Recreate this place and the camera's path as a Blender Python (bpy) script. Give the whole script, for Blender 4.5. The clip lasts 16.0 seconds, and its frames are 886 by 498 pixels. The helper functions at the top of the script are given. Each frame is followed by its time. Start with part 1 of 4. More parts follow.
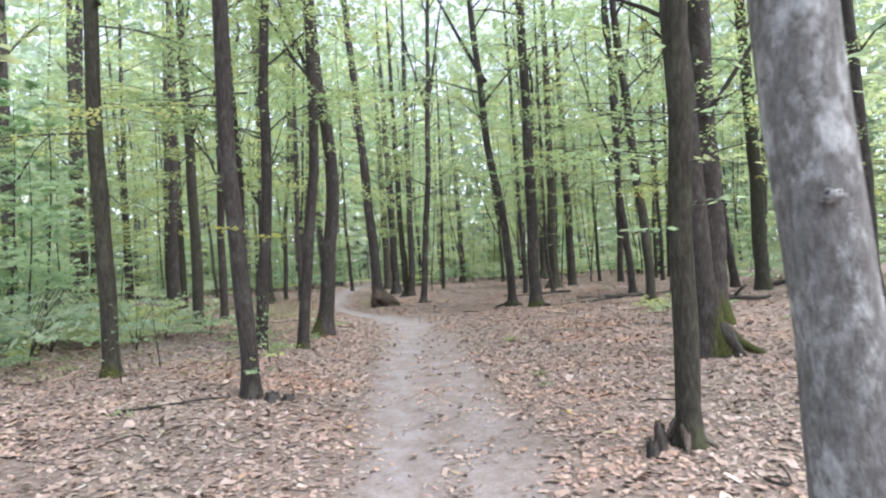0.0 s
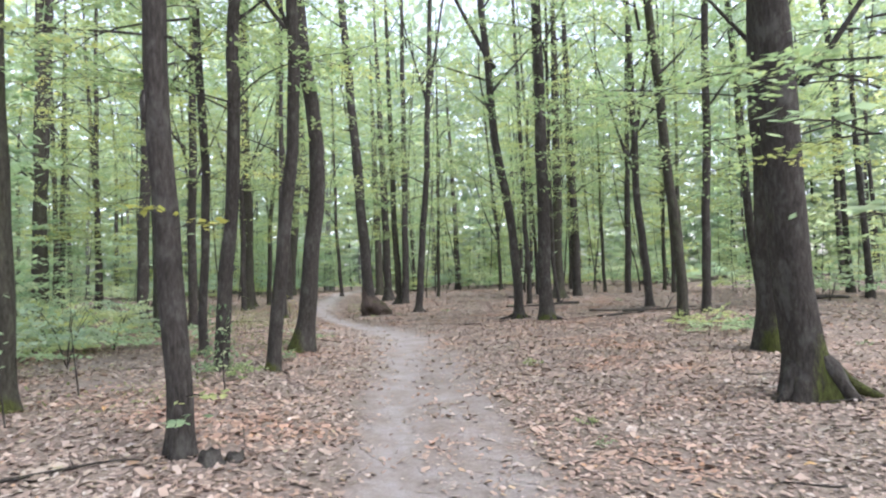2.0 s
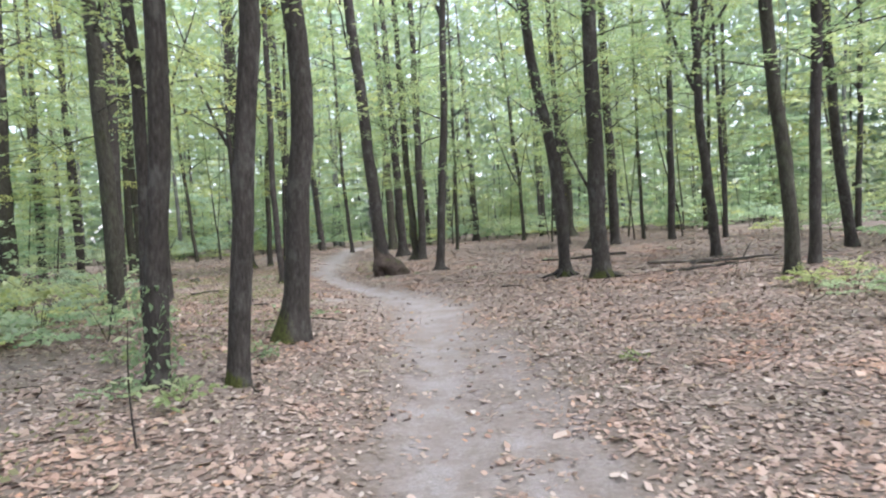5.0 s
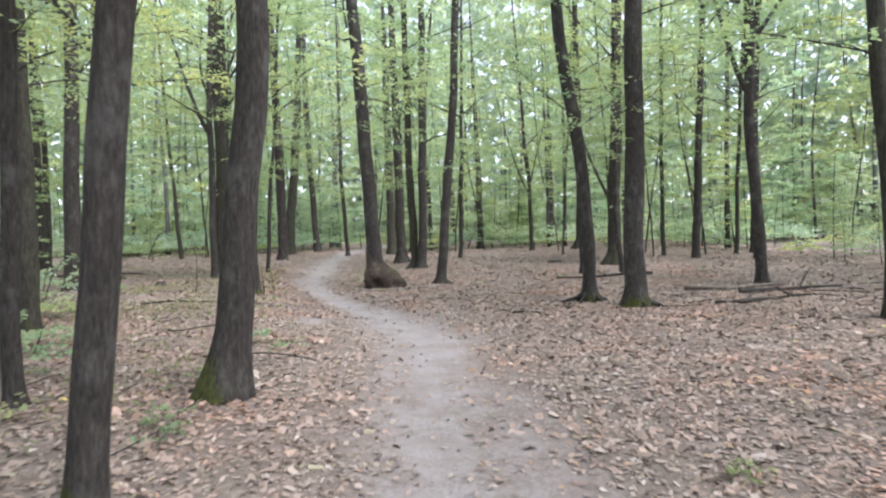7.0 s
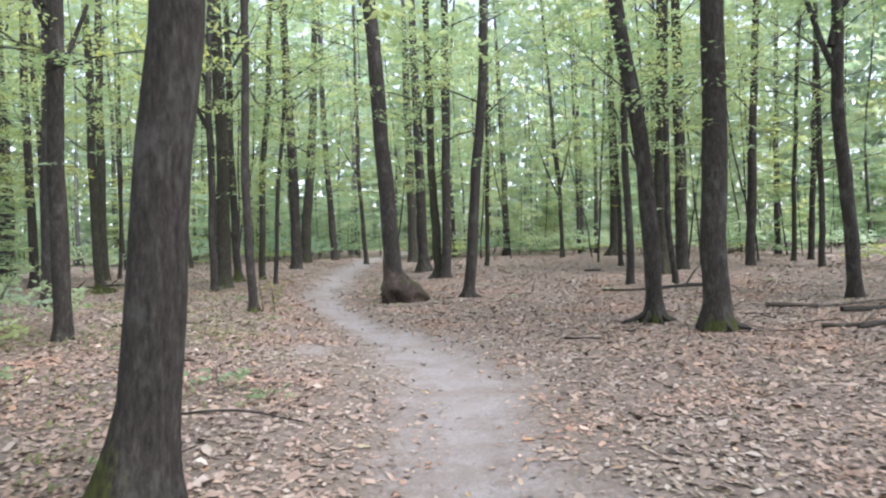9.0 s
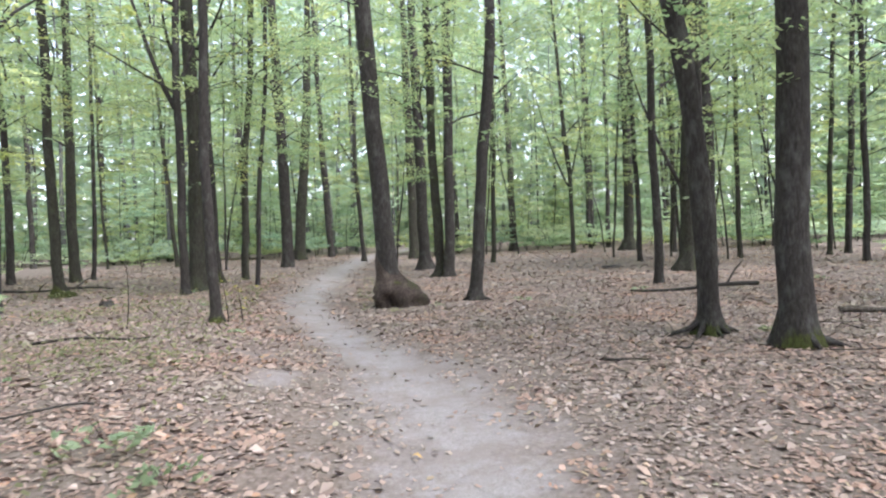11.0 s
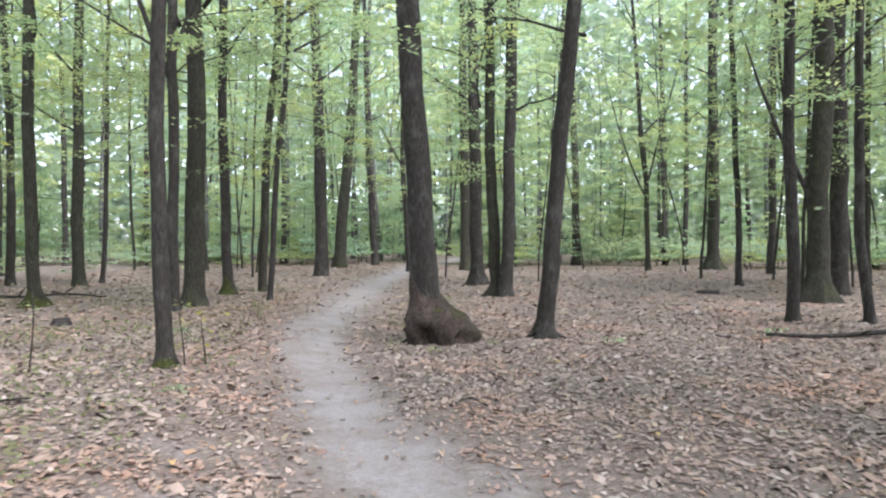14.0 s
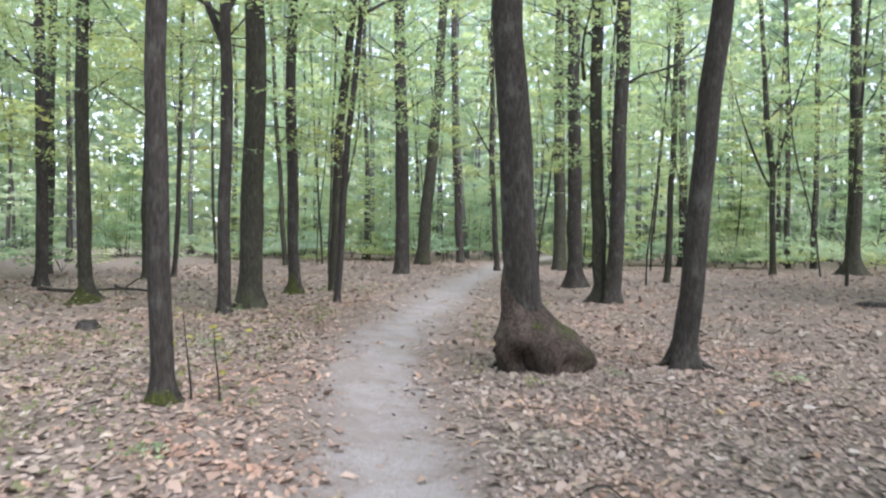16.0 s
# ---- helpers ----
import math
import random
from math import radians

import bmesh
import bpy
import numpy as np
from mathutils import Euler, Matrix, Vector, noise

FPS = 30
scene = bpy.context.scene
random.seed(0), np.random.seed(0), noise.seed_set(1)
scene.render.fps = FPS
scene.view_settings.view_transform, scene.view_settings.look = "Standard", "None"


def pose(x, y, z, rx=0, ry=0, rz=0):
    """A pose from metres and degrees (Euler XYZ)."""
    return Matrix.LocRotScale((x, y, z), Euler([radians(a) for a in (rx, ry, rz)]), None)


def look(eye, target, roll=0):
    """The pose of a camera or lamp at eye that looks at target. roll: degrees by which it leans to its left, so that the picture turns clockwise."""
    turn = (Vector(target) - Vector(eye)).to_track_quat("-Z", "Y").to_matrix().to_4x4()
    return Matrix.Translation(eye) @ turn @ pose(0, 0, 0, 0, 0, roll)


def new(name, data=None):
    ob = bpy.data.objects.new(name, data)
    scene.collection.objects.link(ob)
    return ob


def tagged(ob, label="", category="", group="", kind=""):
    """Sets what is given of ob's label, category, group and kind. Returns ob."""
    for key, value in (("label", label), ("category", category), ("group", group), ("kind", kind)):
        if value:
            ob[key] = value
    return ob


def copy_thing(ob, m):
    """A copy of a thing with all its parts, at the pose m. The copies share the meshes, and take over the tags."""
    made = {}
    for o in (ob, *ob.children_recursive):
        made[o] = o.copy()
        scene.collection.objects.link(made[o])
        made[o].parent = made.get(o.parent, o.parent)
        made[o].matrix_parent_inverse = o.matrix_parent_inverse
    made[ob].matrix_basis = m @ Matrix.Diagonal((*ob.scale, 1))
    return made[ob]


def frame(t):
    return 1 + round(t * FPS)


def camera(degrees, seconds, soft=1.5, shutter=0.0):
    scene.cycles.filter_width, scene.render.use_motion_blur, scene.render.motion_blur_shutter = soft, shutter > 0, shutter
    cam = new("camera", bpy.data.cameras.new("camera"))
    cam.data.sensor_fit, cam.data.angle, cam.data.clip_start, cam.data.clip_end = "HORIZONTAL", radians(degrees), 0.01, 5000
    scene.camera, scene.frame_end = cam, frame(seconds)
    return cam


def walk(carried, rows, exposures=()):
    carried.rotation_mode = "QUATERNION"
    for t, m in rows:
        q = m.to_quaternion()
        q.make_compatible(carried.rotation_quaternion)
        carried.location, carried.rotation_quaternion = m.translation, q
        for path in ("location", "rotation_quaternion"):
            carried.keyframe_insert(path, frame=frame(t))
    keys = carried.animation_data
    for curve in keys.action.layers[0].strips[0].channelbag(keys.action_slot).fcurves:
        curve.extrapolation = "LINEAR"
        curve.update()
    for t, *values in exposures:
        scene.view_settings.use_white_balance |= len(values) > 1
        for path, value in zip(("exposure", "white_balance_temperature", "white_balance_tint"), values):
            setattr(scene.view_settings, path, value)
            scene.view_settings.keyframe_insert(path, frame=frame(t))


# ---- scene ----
cam = camera(69.9, 16.0, soft=2.2, shutter=0.4)
METRES, EYE, TILT, LEAN, TURN = 18.1, 1.5, 0.0, 0.0, 0.0
ROWS = [
    (0.0, 0.0, 0.0, 0.0, 0.12, 1.93, 3.48),
    (0.5, 0.0017, 0.0277, -0.0004, 0.73, 1.82, 1.29),
    (1.0, -0.004, 0.0579, 0.0018, 0.29, -0.41, 1.65),
    (1.5, -0.0048, 0.0903, 0.0015, -0.07, -0.11, 2.58),
    (2.0, -0.0127, 0.1212, 0.0008, -0.65, 2.47, 2.19),
    (2.5, -0.0184, 0.1497, 0.0047, -1.46, 0.5, 2.72),
    (3.0, -0.0221, 0.1816, 0.0074, 0.72, 0.25, 0.85),
    (3.5, -0.0269, 0.2123, 0.0052, -0.42, 3.83, 1.95),
    (4.0, -0.0285, 0.2438, 0.0037, -1.62, 1.99, 3.98),
    (6.5, -0.0373, 0.4033, 0.008, 3.06, -4.02, 3.08),
    (7.0, -0.0343, 0.439, 0.01, 0.61, -1.59, 1.58),
    (7.5, -0.039, 0.4715, 0.0084, 2.3, -0.31, 0.71),
    (8.0, -0.041, 0.5005, 0.009, 1.97, -1.92, 2.78),
    (8.5, -0.0427, 0.5318, 0.0102, 2.51, -0.96, 1.78),
    (11.0, -0.0473, 0.6765, 0.0078, 2.9, -1.34, 2.27),
    (11.5, -0.0475, 0.7088, 0.0108, 2.33, -3.28, 1.7),
    (12.0, -0.0486, 0.7412, 0.0111, 3.64, -2.17, -0.27),
    (12.5, -0.0512, 0.771, 0.008, 1.92, -3.32, 1.9),
    (13.0, -0.0541, 0.8033, 0.009, 4.63, -6.02, 0.41),
    (13.5, -0.0588, 0.8352, 0.0097, 8.08, -5.16, 0.65),
    (14.0, -0.0619, 0.867, 0.01, 7.72, -0.49, 0.38),
    (14.5, -0.0667, 0.8979, 0.0083, 11.8, -2.09, 0.33),
    (15.0, -0.0765, 0.9285, 0.0086, 11.63, -4.24, 1.38),
    (15.5, -0.0819, 0.9591, 0.0071, 14.08, -3.81, 0.45),
    (16.0, -0.0887, 0.9869, 0.0077, 15.52, -0.73, -0.41),
]
EXPOSURES = ((0.0, 1.86, 6110, 17), (8.0, 1.89, 6040, 16.8), (16.0, 1.95, 5960, 16.6))
walk(cam, [(t, pose(0, 0, EYE, TILT, LEAN, TURN) @ pose(METRES * x, METRES * y, METRES * z, 90 + pitch, roll, yaw)) for t, x, y, z, yaw, pitch, roll in ROWS], exposures=EXPOSURES)

# ---- sky, sun, exposure ----
SUN_EL, SUN_AZ = 54.0, 118.0
world = bpy.data.worlds.new("overcast_sky")
scene.world = world
world.use_nodes = True
wn, wl = world.node_tree.nodes, world.node_tree.links
sky = wn.new("ShaderNodeTexSky")
sky.sky_type, sky.sun_disc = "NISHITA", False
sky.sun_elevation, sky.sun_rotation = radians(SUN_EL), radians(SUN_AZ)
sky.air_density, sky.dust_density, sky.ozone_density = 1.0, 2.0, 1.0
grey = wn.new("ShaderNodeHueSaturation")
grey.inputs["Saturation"].default_value = 0.5
wl.new(sky.outputs[0], grey.inputs["Color"])
wl.new(grey.outputs[0], wn["Background"].inputs["Color"])
wn["Background"].inputs["Strength"].default_value = 0.15
sun_data = bpy.data.lights.new("sun", "SUN")
sun_data.energy, sun_data.angle, sun_data.color = 1.5, radians(40), (1.0, 0.98, 0.95)
sun = new("sun", sun_data)
az = radians(SUN_AZ)
sun.matrix_world = look((0, 0, 40), (-30 * math.sin(az), -30 * math.cos(az), 40 - 30 * math.tan(radians(SUN_EL))))


# ---- materials ----
def material(name, rough=0.9):
    m = bpy.data.materials.new(name)
    m.use_nodes = True
    n, l = m.node_tree.nodes, m.node_tree.links
    b = n["Principled BSDF"]
    b.inputs["Roughness"].default_value = rough
    b.inputs["Specular IOR Level"].default_value = 0.25
    return m, n, l, b


def coords(n, l, scale, source="Object"):
    tc, mp = n.new("ShaderNodeTexCoord"), n.new("ShaderNodeMapping")
    mp.inputs["Scale"].default_value = scale
    l.new(tc.outputs[source], mp.inputs["Vector"])
    return mp.outputs[0]


def noise_tex(n, l, vec, scale, detail=4.0, rough=0.6):
    t = n.new("ShaderNodeTexNoise")
    t.inputs["Scale"].default_value, t.inputs["Detail"].default_value, t.inputs["Roughness"].default_value = scale, detail, rough
    l.new(vec, t.inputs["Vector"])
    return t.outputs["Fac"]


def ramp(n, l, fac, stops):
    r = n.new("ShaderNodeValToRGB")
    e = r.color_ramp.elements
    while len(e) < len(stops):
        e.new(0.5)
    for el, (p, c) in zip(e, stops):
        el.position, el.color = p, (*c, 1)
    l.new(fac, r.inputs[0])
    return r.outputs[0]


def mix(n, l, fac, a, b, mode="MIX"):
    m = n.new("ShaderNodeMix")
    m.data_type, m.blend_type = "RGBA", mode
    for key, v in ((0, fac), (6, a), (7, b)):
        if isinstance(v, (int, float)):
            m.inputs[key].default_value = v
        elif isinstance(v, tuple):
            m.inputs[key].default_value = (*v, 1)
        else:
            l.new(v, m.inputs[key])
    return m.outputs[2]


def bump(n, l, b, height, strength, dist):
    p = n.new("ShaderNodeBump")
    p.inputs["Strength"].default_value, p.inputs["Distance"].default_value = strength, dist
    l.new(height, p.inputs["Height"])
    l.new(p.outputs[0], b.inputs["Normal"])


def bark_material(name, dark, mid, pale, patch, moss=(0.045, 0.055, 0.012), moss_at=0.62, stretch=0.16, spread=0.55, blot_scale=5.5):
    m, n, l, b = material(name, 0.95)
    fine = noise_tex(n, l, coords(n, l, (1, 1, stretch)), 38, 6, 0.7)
    broad = noise_tex(n, l, coords(n, l, (1, 1, 0.55)), blot_scale, 6, 0.65)
    blot = noise_tex(n, l, coords(n, l, (1, 1, 0.5)), 2.2, 5, 0.65)
    c = ramp(n, l, fine, [(0.36, dark), (0.54, mid), (0.74, pale)])
    lich = ramp(n, l, broad, [(0.52, (0, 0, 0)), (0.66, (1, 1, 1))])
    c = mix(n, l, lich, c, mix(n, l, spread, c, patch))
    green = ramp(n, l, blot, [(moss_at, (0, 0, 0)), (moss_at + 0.12, (0.8, 0.8, 0.8))])
    c = mix(n, l, green, c, mix(n, l, 0.6, c, moss))
    at = n.new("ShaderNodeAttribute")
    at.attribute_name = "moss"
    ad = n.new("ShaderNodeMath")
    ad.operation = "MULTIPLY_ADD"
    l.new(fine, ad.inputs[0])
    ad.inputs[1].default_value = 0.9
    l.new(at.outputs["Fac"], ad.inputs[2])
    cover = ramp(n, l, ad.outputs[0], [(0.78, (0, 0, 0)), (1.0, (1, 1, 1))])
    c = mix(n, l, cover, c, ramp(n, l, fine, [(0.3, (0.02, 0.021, 0.009)), (0.55, (0.055, 0.062, 0.016)), (0.8, (0.11, 0.12, 0.035))]))
    l.new(c, b.inputs["Base Color"])
    bump(n, l, b, fine, 0.8, 0.025)
    return m


M_BARK = bark_material("oak_bark", (0.022, 0.019, 0.0165), (0.046, 0.04, 0.035), (0.09, 0.081, 0.073), (0.11, 0.106, 0.097), stretch=0.24)
# bark greyed and lightened: haze over distant trunks, put into the colour
M_BARK_HAZE = bark_material("haze_paled_bark", (0.05, 0.05, 0.046), (0.11, 0.11, 0.10), (0.17, 0.172, 0.16), (0.2, 0.21, 0.19))
M_BARK_GREY = bark_material("grey_hornbeam_bark", (0.1, 0.096, 0.09), (0.175, 0.172, 0.165), (0.26, 0.262, 0.254), (0.45, 0.462, 0.455), stretch=0.42, spread=0.8, blot_scale=9.5)
M_BARK_GREEN = bark_material("algae_bark", (0.021, 0.0195, 0.0145), (0.046, 0.0425, 0.0325), (0.086, 0.082, 0.064), (0.08, 0.084, 0.058), moss_at=0.55, stretch=0.24)
M_DEAD = bark_material("dead_wood", (0.04, 0.032, 0.026), (0.11, 0.092, 0.075), (0.24, 0.21, 0.18), (0.3, 0.28, 0.25), moss_at=0.7)
M_BURL = bark_material("burl_bark", (0.017, 0.012, 0.010), (0.06, 0.044, 0.036), (0.13, 0.103, 0.085), (0.12, 0.095, 0.078), stretch=0.8)
M_MOSS, _n, _l, _b = material("moss", 1.0)
_f = noise_tex(_n, _l, coords(_n, _l, (1, 1, 1)), 30, 5)
_l.new(ramp(_n, _l, _f, [(0.3, (0.018, 0.018, 0.009)), (0.55, (0.045, 0.05, 0.014)), (0.8, (0.10, 0.11, 0.03))]), _b.inputs["Base Color"])
bump(_n, _l, _b, _f, 1.0, 0.02)


def leaf_material(name, a, b_, c_, through_tint):
    m = bpy.data.materials.new(name)
    m.use_nodes = True
    n, l = m.node_tree.nodes, m.node_tree.links
    b = n["Principled BSDF"]
    b.inputs["Roughness"].default_value = 0.55
    b.inputs["Specular IOR Level"].default_value = 0.3
    g, oi = n.new("ShaderNodeNewGeometry"), n.new("ShaderNodeObjectInfo")
    drift = noise_tex(n, l, coords(n, l, (1, 1, 1.6)), 0.75, 3, 0.6)
    spread = n.new("ShaderNodeMath")
    spread.operation = "MULTIPLY_ADD"
    spread.inputs[1].default_value, spread.inputs[2].default_value = 2.0, -0.68
    l.new(drift, spread.inputs[0])
    tone = n.new("ShaderNodeMath")
    tone.operation, tone.use_clamp = "MULTIPLY_ADD", True
    tone.inputs[1].default_value = 0.36
    l.new(g.outputs["Random Per Island"], tone.inputs[0])
    l.new(spread.outputs[0], tone.inputs[2])
    col = ramp(n, l, tone.outputs[0], [(0.0, a), (0.5, b_), (1.0, c_)])
    tint = ramp(n, l, oi.outputs["Random"], [(0.0, (0.85, 0.95, 0.9)), (0.5, (1, 1, 1)), (1.0, (1.2, 1.06, 0.75))])
    col = mix(n, l, 1.0, col, tint, "MULTIPLY")
    l.new(col, b.inputs["Base Color"])
    tr = n.new("ShaderNodeBsdfTranslucent")
    l.new(mix(n, l, 1.0, col, through_tint, "MULTIPLY"), tr.inputs["Color"])
    mx = n.new("ShaderNodeMixShader")
    mx.inputs[0].default_value = 0.55
    l.new(b.outputs[0], mx.inputs[1])
    l.new(tr.outputs[0], mx.inputs[2])
    l.new(mx.outputs[0], n["Material Output"].inputs[0])
    return m


M_LEAF = leaf_material("oak_leaf", (0.165, 0.245, 0.13), (0.255, 0.335, 0.175), (0.39, 0.43, 0.2), (1.65, 1.6, 1.5))
# hornbeam green, lightened further to carry some haze on the far crowns
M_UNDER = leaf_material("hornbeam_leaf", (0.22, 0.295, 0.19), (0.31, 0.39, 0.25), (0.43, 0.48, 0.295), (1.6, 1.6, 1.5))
# paler and greyer still: distance haze is put into this leaf colour
M_HAZE_LEAF = leaf_material("haze_paled_leaf", (0.24, 0.31, 0.22), (0.34, 0.42, 0.3), (0.46, 0.52, 0.37), (1.5, 1.5, 1.5))
M_HERB = leaf_material("bramble_leaf", (0.17, 0.235, 0.145), (0.23, 0.305, 0.185), (0.32, 0.39, 0.23), (1.5, 1.5, 1.3))
M_YELLOW = leaf_material("yellowing_leaf", (0.3, 0.33, 0.12), (0.4, 0.38, 0.13), (0.3, 0.38, 0.13), (1.4, 1.35, 1.0))

M_LITTER, _n, _l, _b = material("dry_leaf", 0.75)
_g = _n.new("ShaderNodeNewGeometry")
_c = ramp(_n, _l, _g.outputs["Random Per Island"], [(0.0, (0.2, 0.15, 0.128)), (0.18, (0.262, 0.2, 0.171)), (0.45, (0.32, 0.25, 0.215)), (0.68, (0.362, 0.288, 0.252)), (0.86, (0.4, 0.332, 0.297)), (0.94, (0.455, 0.402, 0.37)), (0.965, (0.4, 0.25, 0.17)), (1.0, (0.32, 0.315, 0.23))])
_w = noise_tex(_n, _l, coords(_n, _l, (1, 1, 1)), 0.55, 5, 0.65)
_c = mix(_n, _l, 1.0, _c, ramp(_n, _l, _w, [(0.33, (1.2, 0.95, 0.8)), (0.46, (1.05, 0.97, 0.9)), (0.56, (0.98, 0.97, 0.94)), (0.7, (0.93, 0.98, 0.9))]), "MULTIPLY")
_l.new(_c, _b.inputs["Base Color"])
_v = noise_tex(_n, _l, coords(_n, _l, (1, 1, 1)), 60, 3)
bump(_n, _l, _b, _v, 0.3, 0.004)

M_GROUND, _n, _l, _b = material("forest_floor", 0.97)
_at = _n.new("ShaderNodeAttribute")
_at.attribute_name = "trodden"
_p = coords(_n, _l, (1, 1, 1))
_f1, _f2, _f3 = noise_tex(_n, _l, _p, 14, 8, 0.7), noise_tex(_n, _l, _p, 0.7, 4), noise_tex(_n, _l, _p, 55, 6, 0.7)
_vor = _n.new("ShaderNodeTexVoronoi")
_vor.inputs["Scale"].default_value = 34.0
_l.new(_p, _vor.inputs["Vector"])
_leafy = ramp(_n, _l, _vor.outputs["Color"], [(0.12, (0.14, 0.109, 0.092)), (0.4, (0.195, 0.152, 0.129)), (0.65, (0.245, 0.194, 0.166)), (0.92, (0.31, 0.256, 0.224))])
_leafy = mix(_n, _l, ramp(_n, _l, _f1, [(0.35, (0.6, 0.6, 0.6)), (0.6, (0.05, 0.05, 0.05))]), _leafy, (0.14, 0.11, 0.092))
_leafy = mix(_n, _l, ramp(_n, _l, _f2, [(0.4, (0, 0, 0)), (0.65, (0.45, 0.45, 0.45))]), _leafy, (0.18, 0.155, 0.125))
_soil = ramp(_n, _l, _f3, [(0.25, (0.19, 0.168, 0.16)), (0.55, (0.32, 0.29, 0.283)), (0.8, (0.44, 0.405, 0.4))])
_f4 = noise_tex(_n, _l, _p, 2.3, 5, 0.7)
_soil = mix(_n, _l, ramp(_n, _l, _f4, [(0.4, (0.75, 0.75, 0.75)), (0.58, (0, 0, 0))]), _soil, (0.235, 0.198, 0.182))
_mk = _n.new("ShaderNodeMath")
_mk.operation = "MULTIPLY_ADD"
_l.new(_f1, _mk.inputs[0])
_mk.inputs[1].default_value = 0.9
_rag = noise_tex(_n, _l, _p, 3.2, 6, 0.75)
_mk2 = _n.new("ShaderNodeMath")
_mk2.operation = "MULTIPLY_ADD"
_l.new(_rag, _mk2.inputs[0])
_mk2.inputs[1].default_value = 1.7
_l.new(_at.outputs["Fac"], _mk2.inputs[2])
_l.new(_mk2.outputs[0], _mk.inputs[2])
_mk3 = _n.new("ShaderNodeMath")
_mk3.operation = "MULTIPLY"
_l.new(_mk.outputs[0], _mk3.inputs[0])
_mk3.inputs[1].default_value = 0.45
_l.new(mix(_n, _l, ramp(_n, _l, _mk3.outputs[0], [(0.68, (0, 0, 0)), (1.0, (1, 1, 1))]), _leafy, _soil), _b.inputs["Base Color"])
bump(_n, _l, _b, _f1, 0.6, 0.03)


# ---- ground ----
PATH_Y = (-8, 0, 4.8, 9, 13, 17, 19.5, 21.2, 23.6, 25.5, 30, 36, 45, 60)
PATH_X = (-0.1, -0.15, -0.4, -0.7, -0.8, -1.02, -1.7, -2.75, -3.9, -4.5, -5.2, -5.9, -6.6, -6.0)
PATH_W = (0.4, 0.36, 0.34, 0.37, 0.48, 0.72, 0.66, 0.52, 0.48, 0.5, 0.5, 0.55, 0.55, 0.55)


def ground_z(x, y):
    """Height of the forest floor, without its small lumps; works on arrays."""
    base = np.interp(y, (-20, 0, 18, 25, 45, 80), (-0.1, 0, 0.13, 0.2, 0.36, 0.5))
    d = x - np.interp(y, (0, 14, 21, 26, 40), (-0.5, -0.7, -2.4, -3.2, -4.0))
    return base + np.where(d < 0, 0.26 * (1 - np.exp(-((d / 1.7) ** 2))), 0.06 * (1 - np.exp(-((d / 3.0) ** 2)))) + 0.22 * np.exp(-((x - 6.3) ** 2 + (y - 17.3) ** 2) / 6)


def trodden(x, y):
    """1 on the bare path and the sandy patches, 0 on the leaf litter."""
    d = np.abs(x - np.interp(y, PATH_Y, PATH_X)) / np.interp(y, PATH_Y, PATH_W)
    worn = np.interp(y, (0, 7, 14, 17, 26), (0.86, 0.84, 0.9, 1.0, 1.0))
    t = worn * (0.4 * np.clip((2.2 - d) / 1.4, 0, 1) + 0.6 * np.clip((1.3 - d) / 1.2, 0, 1))
    rut = np.abs(x - np.interp(y, PATH_Y, PATH_X) - 0.72) / 0.38
    t = np.maximum(t, np.interp(y, (0, 10, 14, 16), (0.62, 0.6, 0.5, 0)) * np.clip(1.6 - rut, 0, 1))
    for px, py, rx, ry, bare in ((-3.0, 18.7, 0.3, 0.5, 0.75), (-3.5, 19.8, 0.3, 0.22, 0.5), (-3.9, 24.3, 0.5, 0.4, 0.55), (-5.7, 12.3, 1.3, 0.7, 0.42), (-4.6, 10.2, 0.8, 0.5, 0.36)):
        t = np.maximum(t, bare * np.clip(1.5 - np.hypot((x - px) / rx, (y - py) / ry), 0, 1))
    return t


def steps(lo, hi, fine, far):
    a = list(np.arange(lo, hi + 1e-6, fine))
    s = fine
    while a[-1] < far:
        s *= 1.22
        a.append(a[-1] + s)
        a.insert(0, a[0] - s)
    return np.array(a)


def mesh_from(name, verts, faces, mat, smooth=False):
    me = bpy.data.meshes.new(name)
    me.from_pydata(verts, [], faces)
    me.materials.append(mat)
    if smooth:
        me.polygons.foreach_set("use_smooth", [True] * len(me.polygons))
    me.update()
    return me


def grid_mesh(name, xs, ys, mat):
    X, Y = np.meshgrid(xs, ys)
    Z = ground_z(X, Y)
    lump = np.array([noise.noise((x * 1.1, y * 1.1, 0)) * 0.035 + noise.noise((x * 4.5, y * 4.5, 3)) * 0.014 for x, y in zip(X.ravel(), Y.ravel())]).reshape(X.shape)
    tr = trodden(X, Y)
    Z = Z + lump * (1 - 0.7 * tr) - 0.03 * tr
    nx, ny = len(xs), len(ys)
    verts = np.stack([X.ravel(), Y.ravel(), Z.ravel()], 1)
    idx = np.arange(nx * ny).reshape(ny, nx)
    faces = np.stack([idx[:-1, :-1].ravel(), idx[:-1, 1:].ravel(), idx[1:, 1:].ravel(), idx[1:, :-1].ravel()], 1)
    me = mesh_from(name, verts.tolist(), faces.tolist(), mat, True)
    att = me.attributes.new("trodden", "FLOAT", "POINT")
    att.data.foreach_set("value", tr.ravel().astype(np.float32))
    return me


ground = tagged(new("ground", grid_mesh("ground", steps(-9, 9, 0.14, 500), steps(-3, 34, 0.14, 500) , M_GROUND)), "forest floor of brown leaf litter and pale trodden soil", "ground", kind="structure")


# ---- builders ----
def part(name, me, parent, label="", m=None):
    ob = new(name, me)
    ob.parent = parent
    if m is not None:
        ob.matrix_basis = m
    if label:
        ob["label"] = label
    if name in ("leafy_twig", "leafy_bough"):
        ob["kind"] = "stuff"
    return ob


